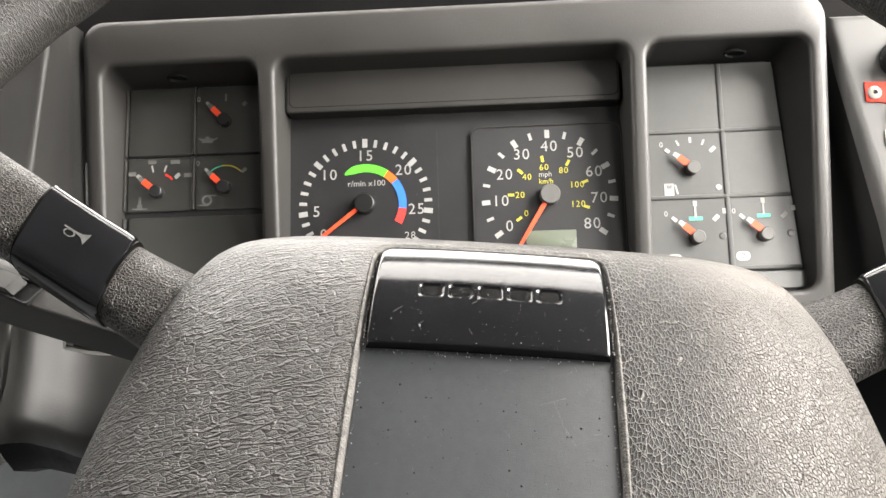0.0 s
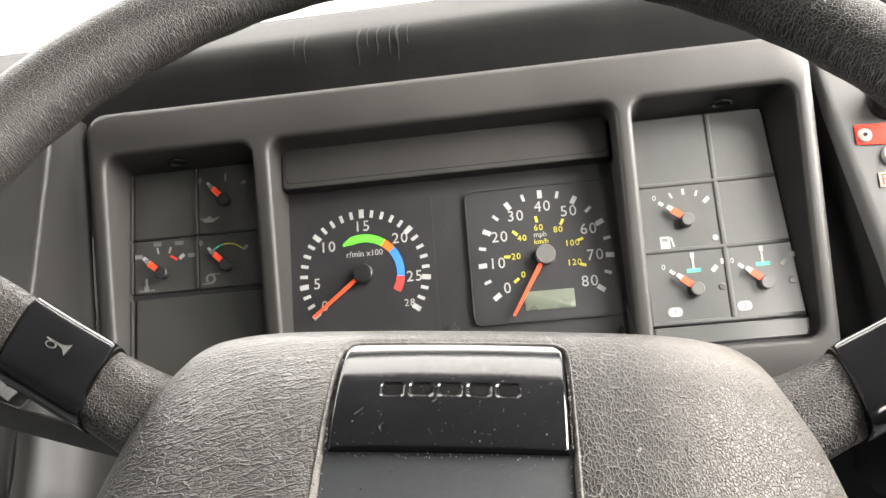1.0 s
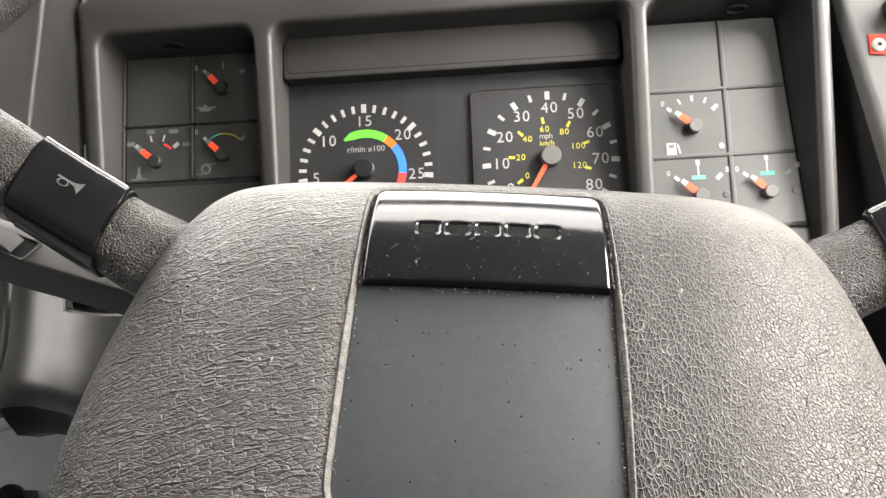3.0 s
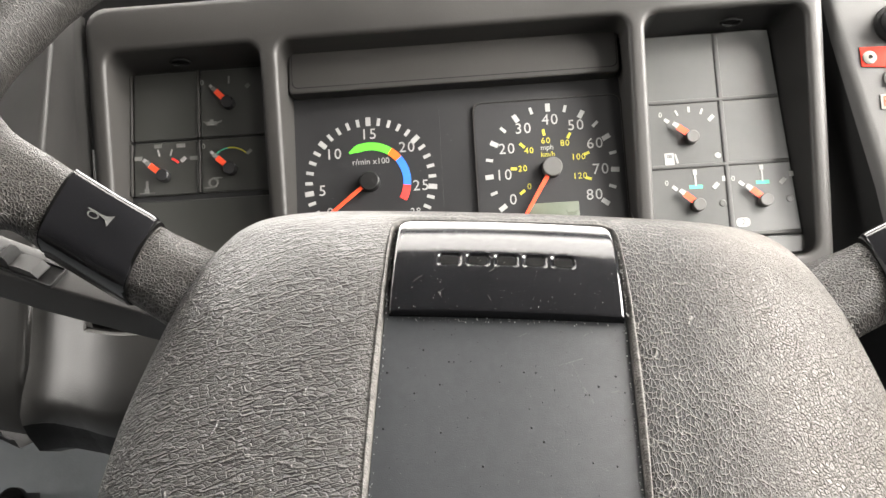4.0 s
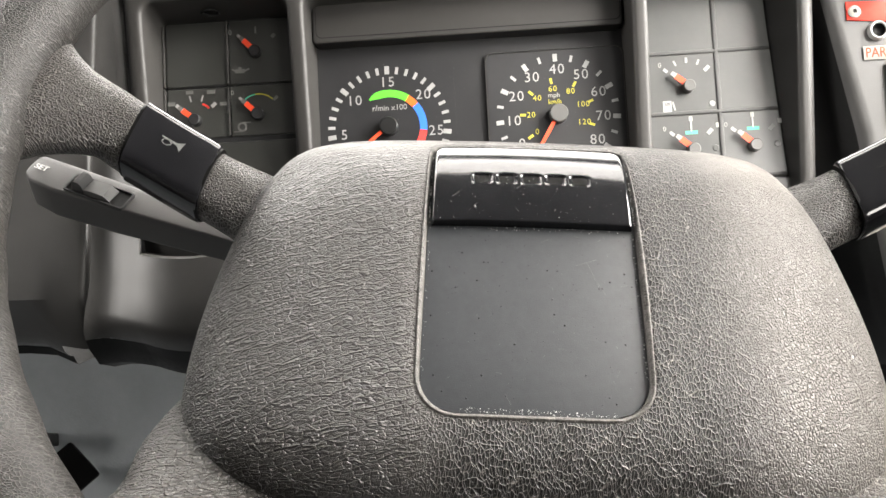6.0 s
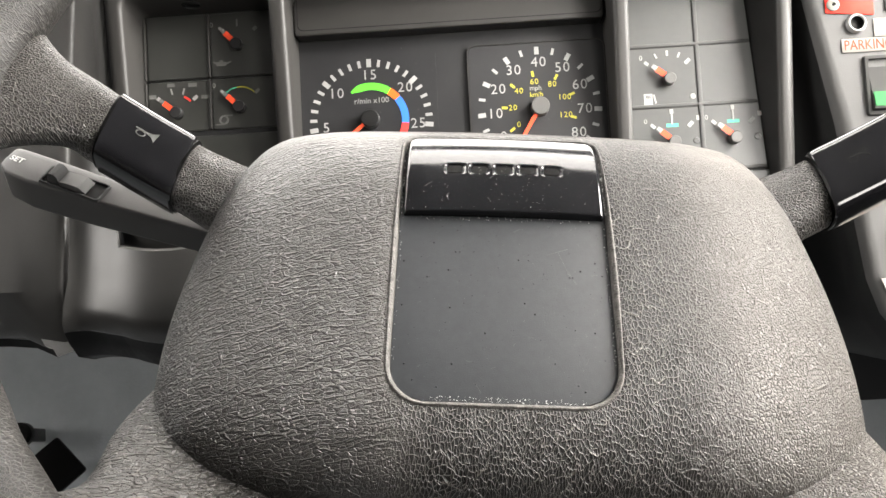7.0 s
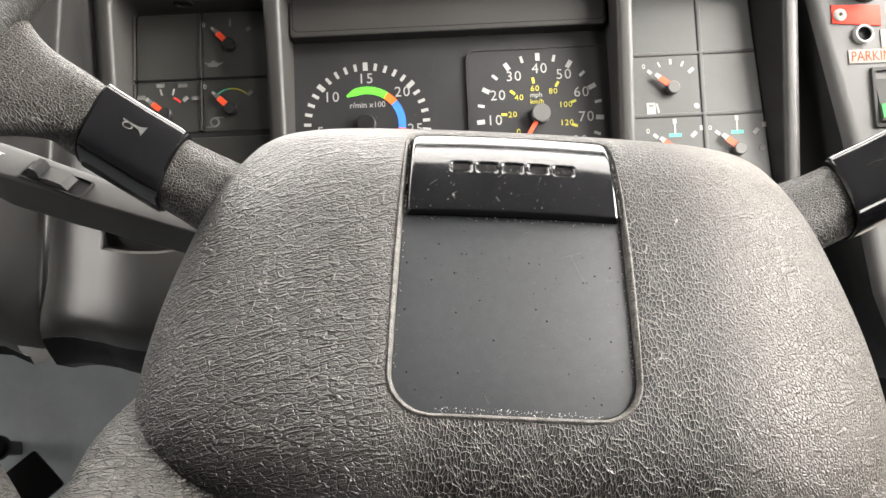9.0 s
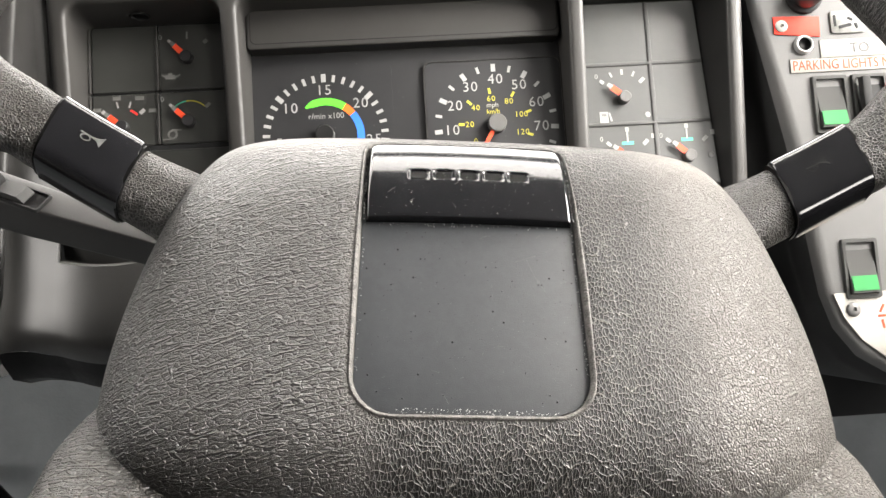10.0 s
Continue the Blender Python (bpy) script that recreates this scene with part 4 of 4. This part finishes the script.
    bag = thing("clear_clip", PANEL @ Matrix.Translation((0.2930, 0.0080, 0.0)), "clear plastic clip with dark marks on the panel", "clip")
    part("body", slab(rounded(-0.008, -0.008, 0.016, 0.008, 0.002, 4), 0.0, 0.0014, 0.0005), M_CLIP, bag)
    for x, y, w, h, turn in ((0.002, -0.003, 0.009, 0.0022, 12), (-0.005, 0.001, 0.0016, 0.008, 0), (0.006, 0.002, 0.004, 0.0014, -30), (0.010, -0.003, 0.0018, 0.004, 20)):
        part("mark", block(w, h, 0.0006), M_SHADOW, bag, at=pose(x, y, 0.0016, 0, 0, turn))


panel_clutter()


# ---- steering wheel ----
STEER = thing("steering_wheel", WHEEL, "dark grey vinyl steering wheel with glossy black badge cover", "steering wheel")

SIDE = [(0, 87), (40, 87), (75, 86.5), (94, 83), (102.5, 77.5), (107.5, 70), (113, 57), (118.6, 36.4), (124, 10), (126.4, -11), (126.5, -31), (124, -46.5), (116, -59), (98, -67.5), (60, -72)]
OFF = 3.5
OUTLINE = spline([((x + OFF) * MM, y * MM) for x, y in SIDE] + [(OFF * MM, -73.5 * MM)] + [((OFF - x) * MM, y * MM) for x, y in SIDE[:0:-1]], 240)
MID = (0.0035, 0.005)


def reach(angle):
    """How far the pad's outline lies from its middle at this angle."""
    best = None
    for (x0, y0), (x1, y1) in zip(OUTLINE, OUTLINE[1:] + OUTLINE[:1]):
        a0, a1 = math.atan2(y0 - MID[1], x0 - MID[0]), math.atan2(y1 - MID[1], x1 - MID[0])
        d0, d1 = (angle - a0 + math.pi) % (2 * math.pi) - math.pi, (a1 - angle + math.pi) % (2 * math.pi) - math.pi
        span = abs((a1 - a0 + math.pi) % (2 * math.pi) - math.pi)
        if abs(d0) <= span + 1e-6 and abs(d1) <= span + 1e-6:
            f = abs(d0) / span if span else 0
            return math.hypot(x0 - MID[0], y0 - MID[1]) * (1 - f) + math.hypot(x1 - MID[0], y1 - MID[1]) * f
    return 0.1


REACH = [reach(2 * math.pi * k / 720 - math.pi) for k in range(720)]
PAD_DEEP = 0.050


def pad_height(x, y):
    """The pad's crown over the wheel's plane."""
    a = math.atan2(y - MID[1], x - MID[0])
    k = (a + math.pi) / (2 * math.pi) * 720
    i = int(k) % 720
    far = REACH[i] * (1 - k % 1) + REACH[(i + 1) % 720] * (k % 1)
    s = min(1.0, math.hypot(x - MID[0], y - MID[1]) / far)
    crown = 0.0012 - 0.004 * (x / 0.1) ** 2 - 0.002 * max(0.0, (y - 0.03) / 0.035) ** 2
    rise = max(0.0, min(1.0, (math.sin(a) - 0.25) / 0.5))
    n = 3.8 - 0.6 * rise * rise * (3 - 2 * rise)
    return crown - PAD_DEEP * (1 - max(0.0, 1 - s ** n) ** (1 / n))


def hub_pad():
    n = 240
    inner = rounded(-0.0367, -0.0425, 0.0369, 0.0675, (0.0055, 0.0055, 0.0125, 0.0125), 14)
    # the inner rim's points, resampled by angle to match the outline's
    rings = []
    angles = [math.atan2(y - MID[1], x - MID[0]) for x, y in OUTLINE]

    def along(points, a):
        c, s = math.cos(a), math.sin(a)
        best = 0.0
        for (x0, y0), (x1, y1) in zip(points, points[1:] + points[:1]):
            x0, y0, x1, y1 = x0 - MID[0], y0 - MID[1], x1 - MID[0], y1 - MID[1]
            den = c * (y1 - y0) - s * (x1 - x0)
            if abs(den) < 1e-12:
                continue
            t = (x0 * (y1 - y0) - y0 * (x1 - x0)) / den
            u = (x0 * s - y0 * c) / den
            if t > 0 and -1e-6 <= u <= 1 + 1e-6:
                best = max(best, t)
        return best
    start = [along(inner, a) for a in angles]
    lip = []
    for o, dz in ((0.0, -0.006), (0.0, -0.0026), (0.0001, -0.0016), (0.0004, -0.0007), (0.0009, -0.0001), (0.0014, 0.0001), (0.0019, -0.0002), (0.0024, -0.0012)):
        ring = []
        for a, r in zip(angles, start):
            x, y = MID[0] + (r + o) * math.cos(a), MID[1] + (r + o) * math.sin(a)
            ring.append((x, y, pad_height(x, y) + dz))
        lip.append(ring)
    part("plate_lip", skin(lip), M_LIP, STEER, "smooth lip round the plate, pale from wear and caught light")
    for o, dz in ((0.0014, -0.003), (0.0016, -0.0006), (0.0030, 0.0)):
        ring = []
        for a, r in zip(angles, start):
            x, y = MID[0] + (r + o) * math.cos(a), MID[1] + (r + o) * math.sin(a)
            ring.append((x, y, pad_height(x, y) + dz))
        rings.append(ring)
    for k in range(1, 30):
        f = k / 29
        f = 1 - (1 - f) ** 2.0
        ring = []
        for (px, py), a, r in zip(OUTLINE, angles, start):
            far = math.hypot(px - MID[0], py - MID[1])
            q = (r + 0.0030) * (1 - f) + far * f
            x, y = MID[0] + q * math.cos(a), MID[1] + q * math.sin(a)
            ring.append((x, y, pad_height(x, y)))
        rings.append(ring)
    rings.append([(x * 0.985, y * 0.985, z - 0.012) for x, y, z in rings[-1]])
    rings.append([(x * 0.90, y * 0.90, z - 0.006) for x, y, z in rings[-1]])
    part("hub_pad", skin(rings), M_PAD, STEER, "padded grey vinyl centre with fine creases")
    # the hub behind the pad
    deep = [[(x * s, y * s, z) for x, y in OUTLINE[::4]] for s, z in ((0.86, -0.045), (0.80, -0.066), (0.55, -0.085), (0.42, -0.11))]
    part("hub_base", skin(deep, caps=True), M_SHADOW, STEER, "black hub behind the pad")


hub_pad()


def patch(points_of, nx, ny, drop):
    """A curved plate on the pad: points_of(i, j) gives x, y in the wheel's plane and the lift over the pad."""
    rows = []
    for j in range(ny + 1):
        row = []
        for i in range(nx + 1):
            x, y, lift = points_of(i / nx, j / ny)
            row.append((x, y, pad_height(x, y) + lift))
        rows.append(row)
    bm = skin(rows, closed=False)
    rim = [e for e in bm.edges if e.is_boundary]
    made = bmesh.ops.extrude_edge_only(bm, edges=rim)["geom"]
    bmesh.ops.translate(bm, verts=[v for v in made if isinstance(v, bmesh.types.BMVert)], vec=(0, 0, -drop))
    return bm


def plates():
    def low(u, v):
        y = -0.0422 + (0.0300 + 0.0422) * v
        half = 0.0366
        if y < -0.0300:
            half -= 0.0122 - math.sqrt(max(0.0, 0.0122 ** 2 - (-0.0300 - y) ** 2))
        return 0.0001 + half * (2 * u - 1), y, -0.0028

    insert = part("insert_plate", patch(low, 24, 40, 0.004), M_PLATE, STEER, "scratched satin black plate")
    rng = random.Random(5)
    bm = bmesh.new()
    for k in range(170):
        x, y = rng.uniform(-0.036, 0.036), rng.uniform(-0.040, 0.026)
        s = 0.00010 + 0.00034 * rng.random() ** 3
        bmesh.ops.create_icosphere(bm, subdivisions=1, radius=s, matrix=Matrix.Translation((x, y, pad_height(x, y) - 0.0028)))
    tagged(part("dark_speck", bm, M_SHADOW, insert), kind="stuff")
    bm = bmesh.new()
    for k in range(330):
        e = rng.random()
        if e < 0.40:
            x, y = rng.uniform(-0.026, 0.026), rng.uniform(-0.0421, -0.0405)
        elif e < 0.75:
            x, y = rng.choice((-0.0358, 0.0360)) + rng.uniform(-0.0004, 0.0004), rng.uniform(-0.030, 0.026)
        else:
            x, y = rng.uniform(-0.035, 0.035), rng.uniform(0.0245, 0.0262)
        s = 0.00006 + 0.00018 * rng.random() ** 2
        bmesh.ops.create_icosphere(bm, subdivisions=1, radius=s, matrix=Matrix.Translation((x, y, pad_height(x, y) - 0.0024)))
    tagged(part("dust_grain", bm, M_GREYMARK, insert), kind="stuff")
    bm = bmesh.new()
    for x, y, length, turn in ((0.021, 0.008, 0.010, -70), (0.017, 0.012, 0.012, 20), (0.0235, 0.003, 0.006, -62), (0.031, 0.004, 0.003, 15), (-0.009, -0.036, 0.007, -62), (0.005, 0.021, 0.003, 25), (0.024, 0.022, 0.002, 40), (-0.028, -0.008, 0.0015, 20), (0.009, -0.020, 0.0018, -10)):
        block(length, 0.00012, 0.00005, bm=bm)
        bm.verts.ensure_lookup_table()
        bmesh.ops.transform(bm, matrix=pose(x, y, pad_height(x, y) - 0.0028, 0, 0, turn), verts=bm.verts[-8:])
    for k in range(46):
        x, y, turn = rng.uniform(-0.035, 0.036), rng.uniform(-0.040, 0.027), rng.choice((-70, -62, 20, 35, 80, -15, 60))
        block(0.0003 + 0.0022 * rng.random() ** 2, 0.00008, 0.00004, bm=bm)
        bm.verts.ensure_lookup_table()
        bmesh.ops.transform(bm, matrix=pose(x, y, pad_height(x, y) - 0.0028, 0, 0, turn), verts=bm.verts[-8:])
    tagged(part("scratch", bm, M_FADED, insert), kind="stuff")
    bm = bmesh.new()
    for k in range(150):
        x, y = rng.uniform(-0.037, 0.037), rng.uniform(-0.041, 0.027)
        bmesh.ops.create_icosphere(bm, subdivisions=1, radius=0.00004 + 0.00008 * rng.random() ** 2, matrix=Matrix.Translation((x, y, pad_height(x, y) - 0.0028)))
    tagged(part("pale_speck", bm, M_FADED, insert), kind="stuff")

    LOW, TOP, HALF = 0.0264, 0.0672, 0.0355
    marks = [0.0004 + 0.0089 * (k - 2) for k in range(5)]

    def pit(x, y):
        """How far the five plain sunk marks lie under the cover's face here."""
        for c in marks:
            px, py = abs(x - c) - 0.0024, abs(y - 0.0459) - 0.0013
            d = math.hypot(max(px, 0.0), max(py, 0.0)) + min(max(px, py), 0.0) - 0.0011
            if d < 0.0004:
                f = min(1.0, (0.0004 - d) / 0.0006)
                return -0.0006 * f * f * (3 - 2 * f)
        return 0.0

    def high(u, v):
        y = LOW + (TOP - LOW) * v
        half = HALF
        if y > TOP - 0.0045:
            half -= 0.0045 - math.sqrt(max(0.0, 0.0045 ** 2 - (y - TOP + 0.0045) ** 2))
        x = half * (2 * u - 1) + 0.0003
        roll = lambda d, r: 0.0 if d >= r else -(r - math.sqrt(max(0.0, r * r - (r - d) ** 2)))
        bulge = 0.0011 * (1 - ((y - 0.0455) / 0.021) ** 2) - 0.0005 * (x / HALF) ** 2
        return x, y, 0.0007 + bulge + roll(half * (1 - abs(2 * u - 1)), 0.0012) + roll(TOP - y + 0.0004, 0.0012) + roll(y - LOW, 0.0010) + pit(x, y)

    cover = part("badge_cover", patch(high, 170, 90, 0.006), M_PIANO, STEER, "glossy black curved badge cover with dust in its edges")
    # five plain blocks sunk in the cover
    for c in marks:
        ring = rounded(c - 0.0029, 0.0459 - 0.0018, c + 0.0029, 0.0459 + 0.0018, 0.0010, 4)
        rows = [[(x, y, pad_height(x, y) + 0.0018 + dz) for x, y in ring] for dz in (-0.0014, -0.00056)]
        part("emblem_block", skin(rows, caps=True), M_EMBLEM, cover, "plain dark sunk block", smooth=False)
    # dust and fine scratches on the gloss
    rng = random.Random(11)
    bm = bmesh.new()
    for k in range(150):
        x, y = rng.uniform(-0.0345, 0.0345), 0.0275 + 0.037 * rng.random() ** 1.5
        s = 0.00005 + 0.00012 * rng.random() ** 3
        bmesh.ops.create_icosphere(bm, subdivisions=1, radius=s, matrix=Matrix.Translation((x, y, pad_height(x, y) + high((x / HALF + 1) / 2, (y - LOW) / (TOP - LOW))[2])))
    for k in range(110):
        x, y = rng.choice((-0.0360, 0.0366)) + rng.uniform(-0.0003, 0.0003), rng.uniform(0.026, 0.060)
        bmesh.ops.create_icosphere(bm, subdivisions=1, radius=rng.uniform(0.0001, 0.00026), matrix=Matrix.Translation((x, y, pad_height(x, y) - 0.0008)))
    tagged(part("dust_speck", bm, M_GREYMARK, cover), kind="stuff")
    bm = bmesh.new()
    for k in range(26):
        x, y, turn = rng.uniform(-0.033, 0.035), rng.uniform(0.031, 0.062), rng.choice((35, 40, 60, -60, 80, 10))
        block(rng.uniform(0.0006, 0.0032), 0.00009, 0.00005, bm=bm)
        bm.verts.ensure_lookup_table()
        bmesh.ops.transform(bm, matrix=pose(x, y, pad_height(x, y) + high((x / HALF + 1) / 2, (y - LOW) / (TOP - LOW))[2], 0, 0, turn), verts=bm.verts[-8:])
    tagged(part("scratch", bm, M_FADED, cover), kind="stuff")


plates()


def rim_and_spokes():
    centre = Vector((0.0056, 0.0667, 0.0))
    axis = Vector((0.0211, -0.037, 1.0)).normalized()
    ux = (Vector((1, 0, 0)) - axis * axis.x).normalized()
    uy = axis.cross(ux)
    big, tube = 0.2126, 0.0163
    rings = []
    for k in range(216):
        a = 2 * math.pi * k / 216
        out = ux * math.cos(a) + uy * math.sin(a)
        ring = []
        for j in range(24):
            b = 2 * math.pi * j / 24
            inner = max(0.0, -math.cos(b - radians(40)))
            r = tube * (1 + 0.018 * inner * math.sin(a * 44))
            ring.append(tuple(centre + out * (big + r * math.cos(b)) + axis * (r * math.sin(b))))
        rings.append(ring)
    rings.append(rings[0])
    bm = skin(rings)
    bmesh.ops.remove_doubles(bm, verts=bm.verts, dist=1e-6)
    part("rim", bm, M_RIMWORN, STEER, "round dark grey vinyl rim, creased and worn")

    def section(c, along, half, thick, power=3.0, n=28, skew=0.0):
        """A rounded cross-section at c; along is the spoke's direction."""
        along = Vector(along).normalized()
        side = Vector((0, 0, 1)).cross(along).normalized()
        up = along.cross(side)
        ring = []
        for j in range(n):
            b = 2 * math.pi * j / n
            cs, sn = math.cos(b), math.sin(b)
            p = side * (half * math.copysign(abs(cs) ** (2 / power), cs)) + up * (thick * math.copysign(abs(sn) ** (2 / power), sn))
            ring.append(tuple(Vector(c) + p + along * (skew * p.dot(side))))
        return ring

    def loft(stations, power, grow=0.0, steps=5, skew=0.0, straight=False):
        pts = [tuple(v * MM for v in s) for s in stations]
        fine = []
        for i in range(len(pts) - 1):
            p = [pts[max(0, i - 1)], pts[i], pts[i + 1], pts[min(len(pts) - 1, i + 2)]]
            for q in range(steps + (i == len(pts) - 2)):
                f = q / steps
                fine.append([0.5 * (2 * p[1][c] + (p[2][c] - p[0][c]) * f + (2 * p[0][c] - 5 * p[1][c] + 4 * p[2][c] - p[3][c]) * f * f + (3 * p[1][c] - p[0][c] - 3 * p[2][c] + p[3][c]) * f ** 3) for c in range(5)])
        rings = []
        for i, s in enumerate(fine):
            a, b = (fine[0], fine[-1]) if straight else (fine[max(0, i - 1)], fine[min(len(fine) - 1, i + 1)])
            rings.append(section(s[:3], [b[c] - a[c] for c in range(3)], s[3] + grow, s[4] + grow, power, skew=skew))
        return rings

    for m in (-1, 1):
        flip = lambda rows: [(m * -r[0] + (1.0 if m > 0 else 0.0), *r[1:]) for r in rows]
        arm = [(-88, 42, -38, 19, 12), (-100, 47.5, -35, 17, 11.5), (-112, 53, -32.5, 15.5, 11), (-127, 60, -30.5, 14.6, 10.5), (-142, 67, -26.5, 14.6, 10.5), (-157, 74, -22, 14.8, 10.5), (-170, 80, -16.5, 15.6, 11.5), (-185, 81.5, -9, 22, 13), (-199, 83, -3.5, 36, 13.5), (-209, 85, 0, 50, 12)]
        if m > 0:
            # the web meets the rim more narrowly on this side
            arm = arm[:-3] + [(-183, 86, -9, 20, 13), (-195, 91, -3.5, 27, 13.5), (-204, 95, 0, 34, 12)]
        part("upper_spoke", skin(loft(flip(arm), 2.2), caps=True), M_RIM, STEER)
        sleeve = [(-128.6, 60.8, -30.0, 14.0, 10.2), (-129.6, 61.3, -29.8, 14.9, 11.0), (-142, 67, -26.5, 14.9, 11.0), (-156, 73.6, -22.3, 15.0, 11.0), (-158.8, 74.9, -21.4, 15.2, 11.0)]
        if m > 0:
            # the button sits further out on this spoke
            sleeve = [(x - 2.4, y + 1.1, z + 0.7, w, h) for x, y, z, w, h in sleeve]
        rows = loft(flip(sleeve), 4.6, 0.0002, 4, 0.25 * m, True)
        button = part("horn_button", skin(rows, caps=True), M_PIANO, STEER, "glossy black horn button with a worn horn mark")
        for a, c in ((sleeve[0], -1.0), (sleeve[-1], 1.0)):
            b = sleeve[1] if c < 0 else sleeve[-2]
            n = math.hypot(a[0] - b[0], a[1] - b[1], a[2] - b[2])
            d = [(a[i] - b[i]) / n for i in range(3)]
            ends = [(a[0] + d[0] * q, a[1] + d[1] * q, a[2] + d[2] * q, 15.0, 11.0) for q in (0.0, 0.7, 1.5)]
            part("gap_ring", skin(loft(flip(ends), 3.0, 0.0001, 2, 0.25 * m, True), caps=True), M_EMBLEM, button, "dark gap round the button")
        # a worn horn sign: a looped tube that flares to a bell
        bm = bmesh.new()
        skin([[(0.0022 * math.cos(a) * r - 0.0018, 0.0014 * math.sin(a) * r, z) for r, z in ((1.0, 0.0), (1.0, 0.0002), (0.72, 0.0002), (0.72, 0.0))] for a in [2 * math.pi * k / 20 for k in range(21)]], bm=bm)
        skin([[(x, y0, 0.0), (x, y0, 0.0002), (x, y1, 0.0002), (x, y1, 0.0)] for x, y0, y1 in ((-0.0048, 0.0012, 0.0018), (0.0002, 0.0010, 0.0017), (0.0024, 0.0006, 0.0020), (0.0040, -0.0006, 0.0030), (0.0046, -0.0014, 0.0036))], bm=bm, caps=True)
        where = Vector((m * 0.1420 + (0.001 if m > 0 else 0), 0.0690, -0.01475))
        part("horn_mark", bm, M_FADED if m < 0 else M_FAINT, button, "worn grey horn sign", smooth=False, at=Matrix.Translation(where) @ pose(0, 0, 0, 0, -m * 15, -24 if m < 0 else 24))
        low = [(-72, -42, -48, 48, 14), (-86, -58, -39, 47, 14), (-99, -74, -27, 39, 14), (-111, -89, -15, 27, 14), (-121, -102, -5, 43, 14), (-129, -112, -1, 66, 12), (-136, -120, 0, 90, 10)]
        part("lower_spoke", skin(loft(flip(low), 2.6), caps=True), M_PAD, STEER)


rim_and_spokes()


def stalk():
    """The lever left of the column, with a sliding switch on its upper face."""
    a, b = Vector((-0.040, 0.246, 0.835)), Vector((-0.236, 0.306, 0.8955))
    x = (a - b).normalized()
    up = Vector((0.0, -0.35, 1.0))
    y = (up.cross(x)).normalized()
    z = x.cross(y)
    m = Matrix(((x.x, y.x, z.x, b.x), (x.y, y.y, z.y, b.y), (x.z, y.z, z.z, b.z), (0, 0, 0, 1)))
    m = settled((-0.1961, 0.2874, 0.8896), (0.0006, -0.0043, 0.0086), (-0.0129, 0.0281, 0.0554)) @ m
    root = thing("indicator_stalk", m, "grey plastic column stalk with a sliding switch", "stalk")
    length = (a - b).length
    rings = []
    for s, w, h in ((0.0095, 0.002, 0.004), (0.0102, 0.005, 0.008), (0.0125, 0.0075, 0.0100), (0.0175, 0.0094, 0.0112), (0.03, 0.0103, 0.0118), (0.06, 0.0093, 0.0116), (0.11, 0.0065, 0.0100), (0.16, 0.0045, 0.0085), (length, 0.0030, 0.0075)):
        rings.append([(s, px + 0.0060 - w, pz) for px, pz in rounded(-w, -0.70 * h, w, h, (min(w, h) * 0.55, min(w, h) * 0.15, min(w, h) * 0.3, min(w, h) * 0.3), 4)])
    part("lever", skin(rings, caps=True), M_STALK, root)
    slot = skin([[(px, py, z) for px, py in rounded(0.036 + o, -0.0120 + o, 0.0660 - o, -0.0015 - o, 0.0012, 3)] for o, z in ((-0.0006, 0.0112), (-0.0004, 0.0128), (0.0003, 0.0128), (0.0004, 0.0119))])
    slider = part("slider", slot, M_SHADOW, root, "raised slot edge")
    # no recess is cut: a near-black floor imitates the slot's shade
    part("slot_floor", slab(rounded(0.036, -0.0120, 0.0660, -0.0015, 0.0012, 3), 0.0105, 0.01195), M_EMBLEM, slider, "slot floor coloured dark for shade")
    ridge = skin([[(s, py, z) for py, z in ((-0.0114, 0.0116), (-0.0024, 0.0116), (-0.0030, h), (-0.0108, h))] for s, h in ((0.0392, 0.0128), (0.0402, 0.0168), (0.0412, 0.0178), (0.0436, 0.0178), (0.0450, 0.0166), (0.0458, 0.0128))], caps=True)
    part("thumb_ridge", ridge, M_SHADOW, slider, "dark raised thumb ridge")
    grip = skin([[(s, py, z) for py, z in ((-0.0112, 0.0116), (-0.0026, 0.0116), (-0.0030, h), (-0.0108, h))] for s, h in ((0.0457, 0.0142), (0.0500, 0.0150), (0.0560, 0.0150), (0.0590, 0.0126))], caps=True)
    part("thumb_grip", grip, M_SLIDER, slider, "pale grey thumb grip")
    text("lettering", "SET", 0.0044, M_GREYMARK, root, 0.0185, -0.0045, 0.0119)


stalk()


def pedals():
    root = thing("pedal", pose(-0.615, 0.7935, 0.279, 50, 0, 22) @ pose(0, 0, 0, 0, 0, 28), "black rubber pedal pad on a steel arm", "pedal", "pedals")
    part("pad", block(0.055, 0.065, 0.014, 0.004), M_EMBLEM, root)
    part("arm", block(0.014, 0.03, 0.07, 0.002, at=(0, 0.0, -0.038)), M_HUB, root)
    root = thing("pedal", pose(-0.679, 0.8336, 0.3074, 50, 0, 10), "small round black pedal button on a steel arm", "pedal", "pedals")
    part("pad", turned([(0.0, -0.012), (0.016, -0.012), (0.018, -0.008), (0.018, 0.004), (0.014, 0.008), (0.0, 0.009)], 24), M_EMBLEM, root)
    part("arm", block(0.012, 0.02, 0.07, 0.002, at=(0, 0.0, -0.044)), M_HUB, root)


pedals()
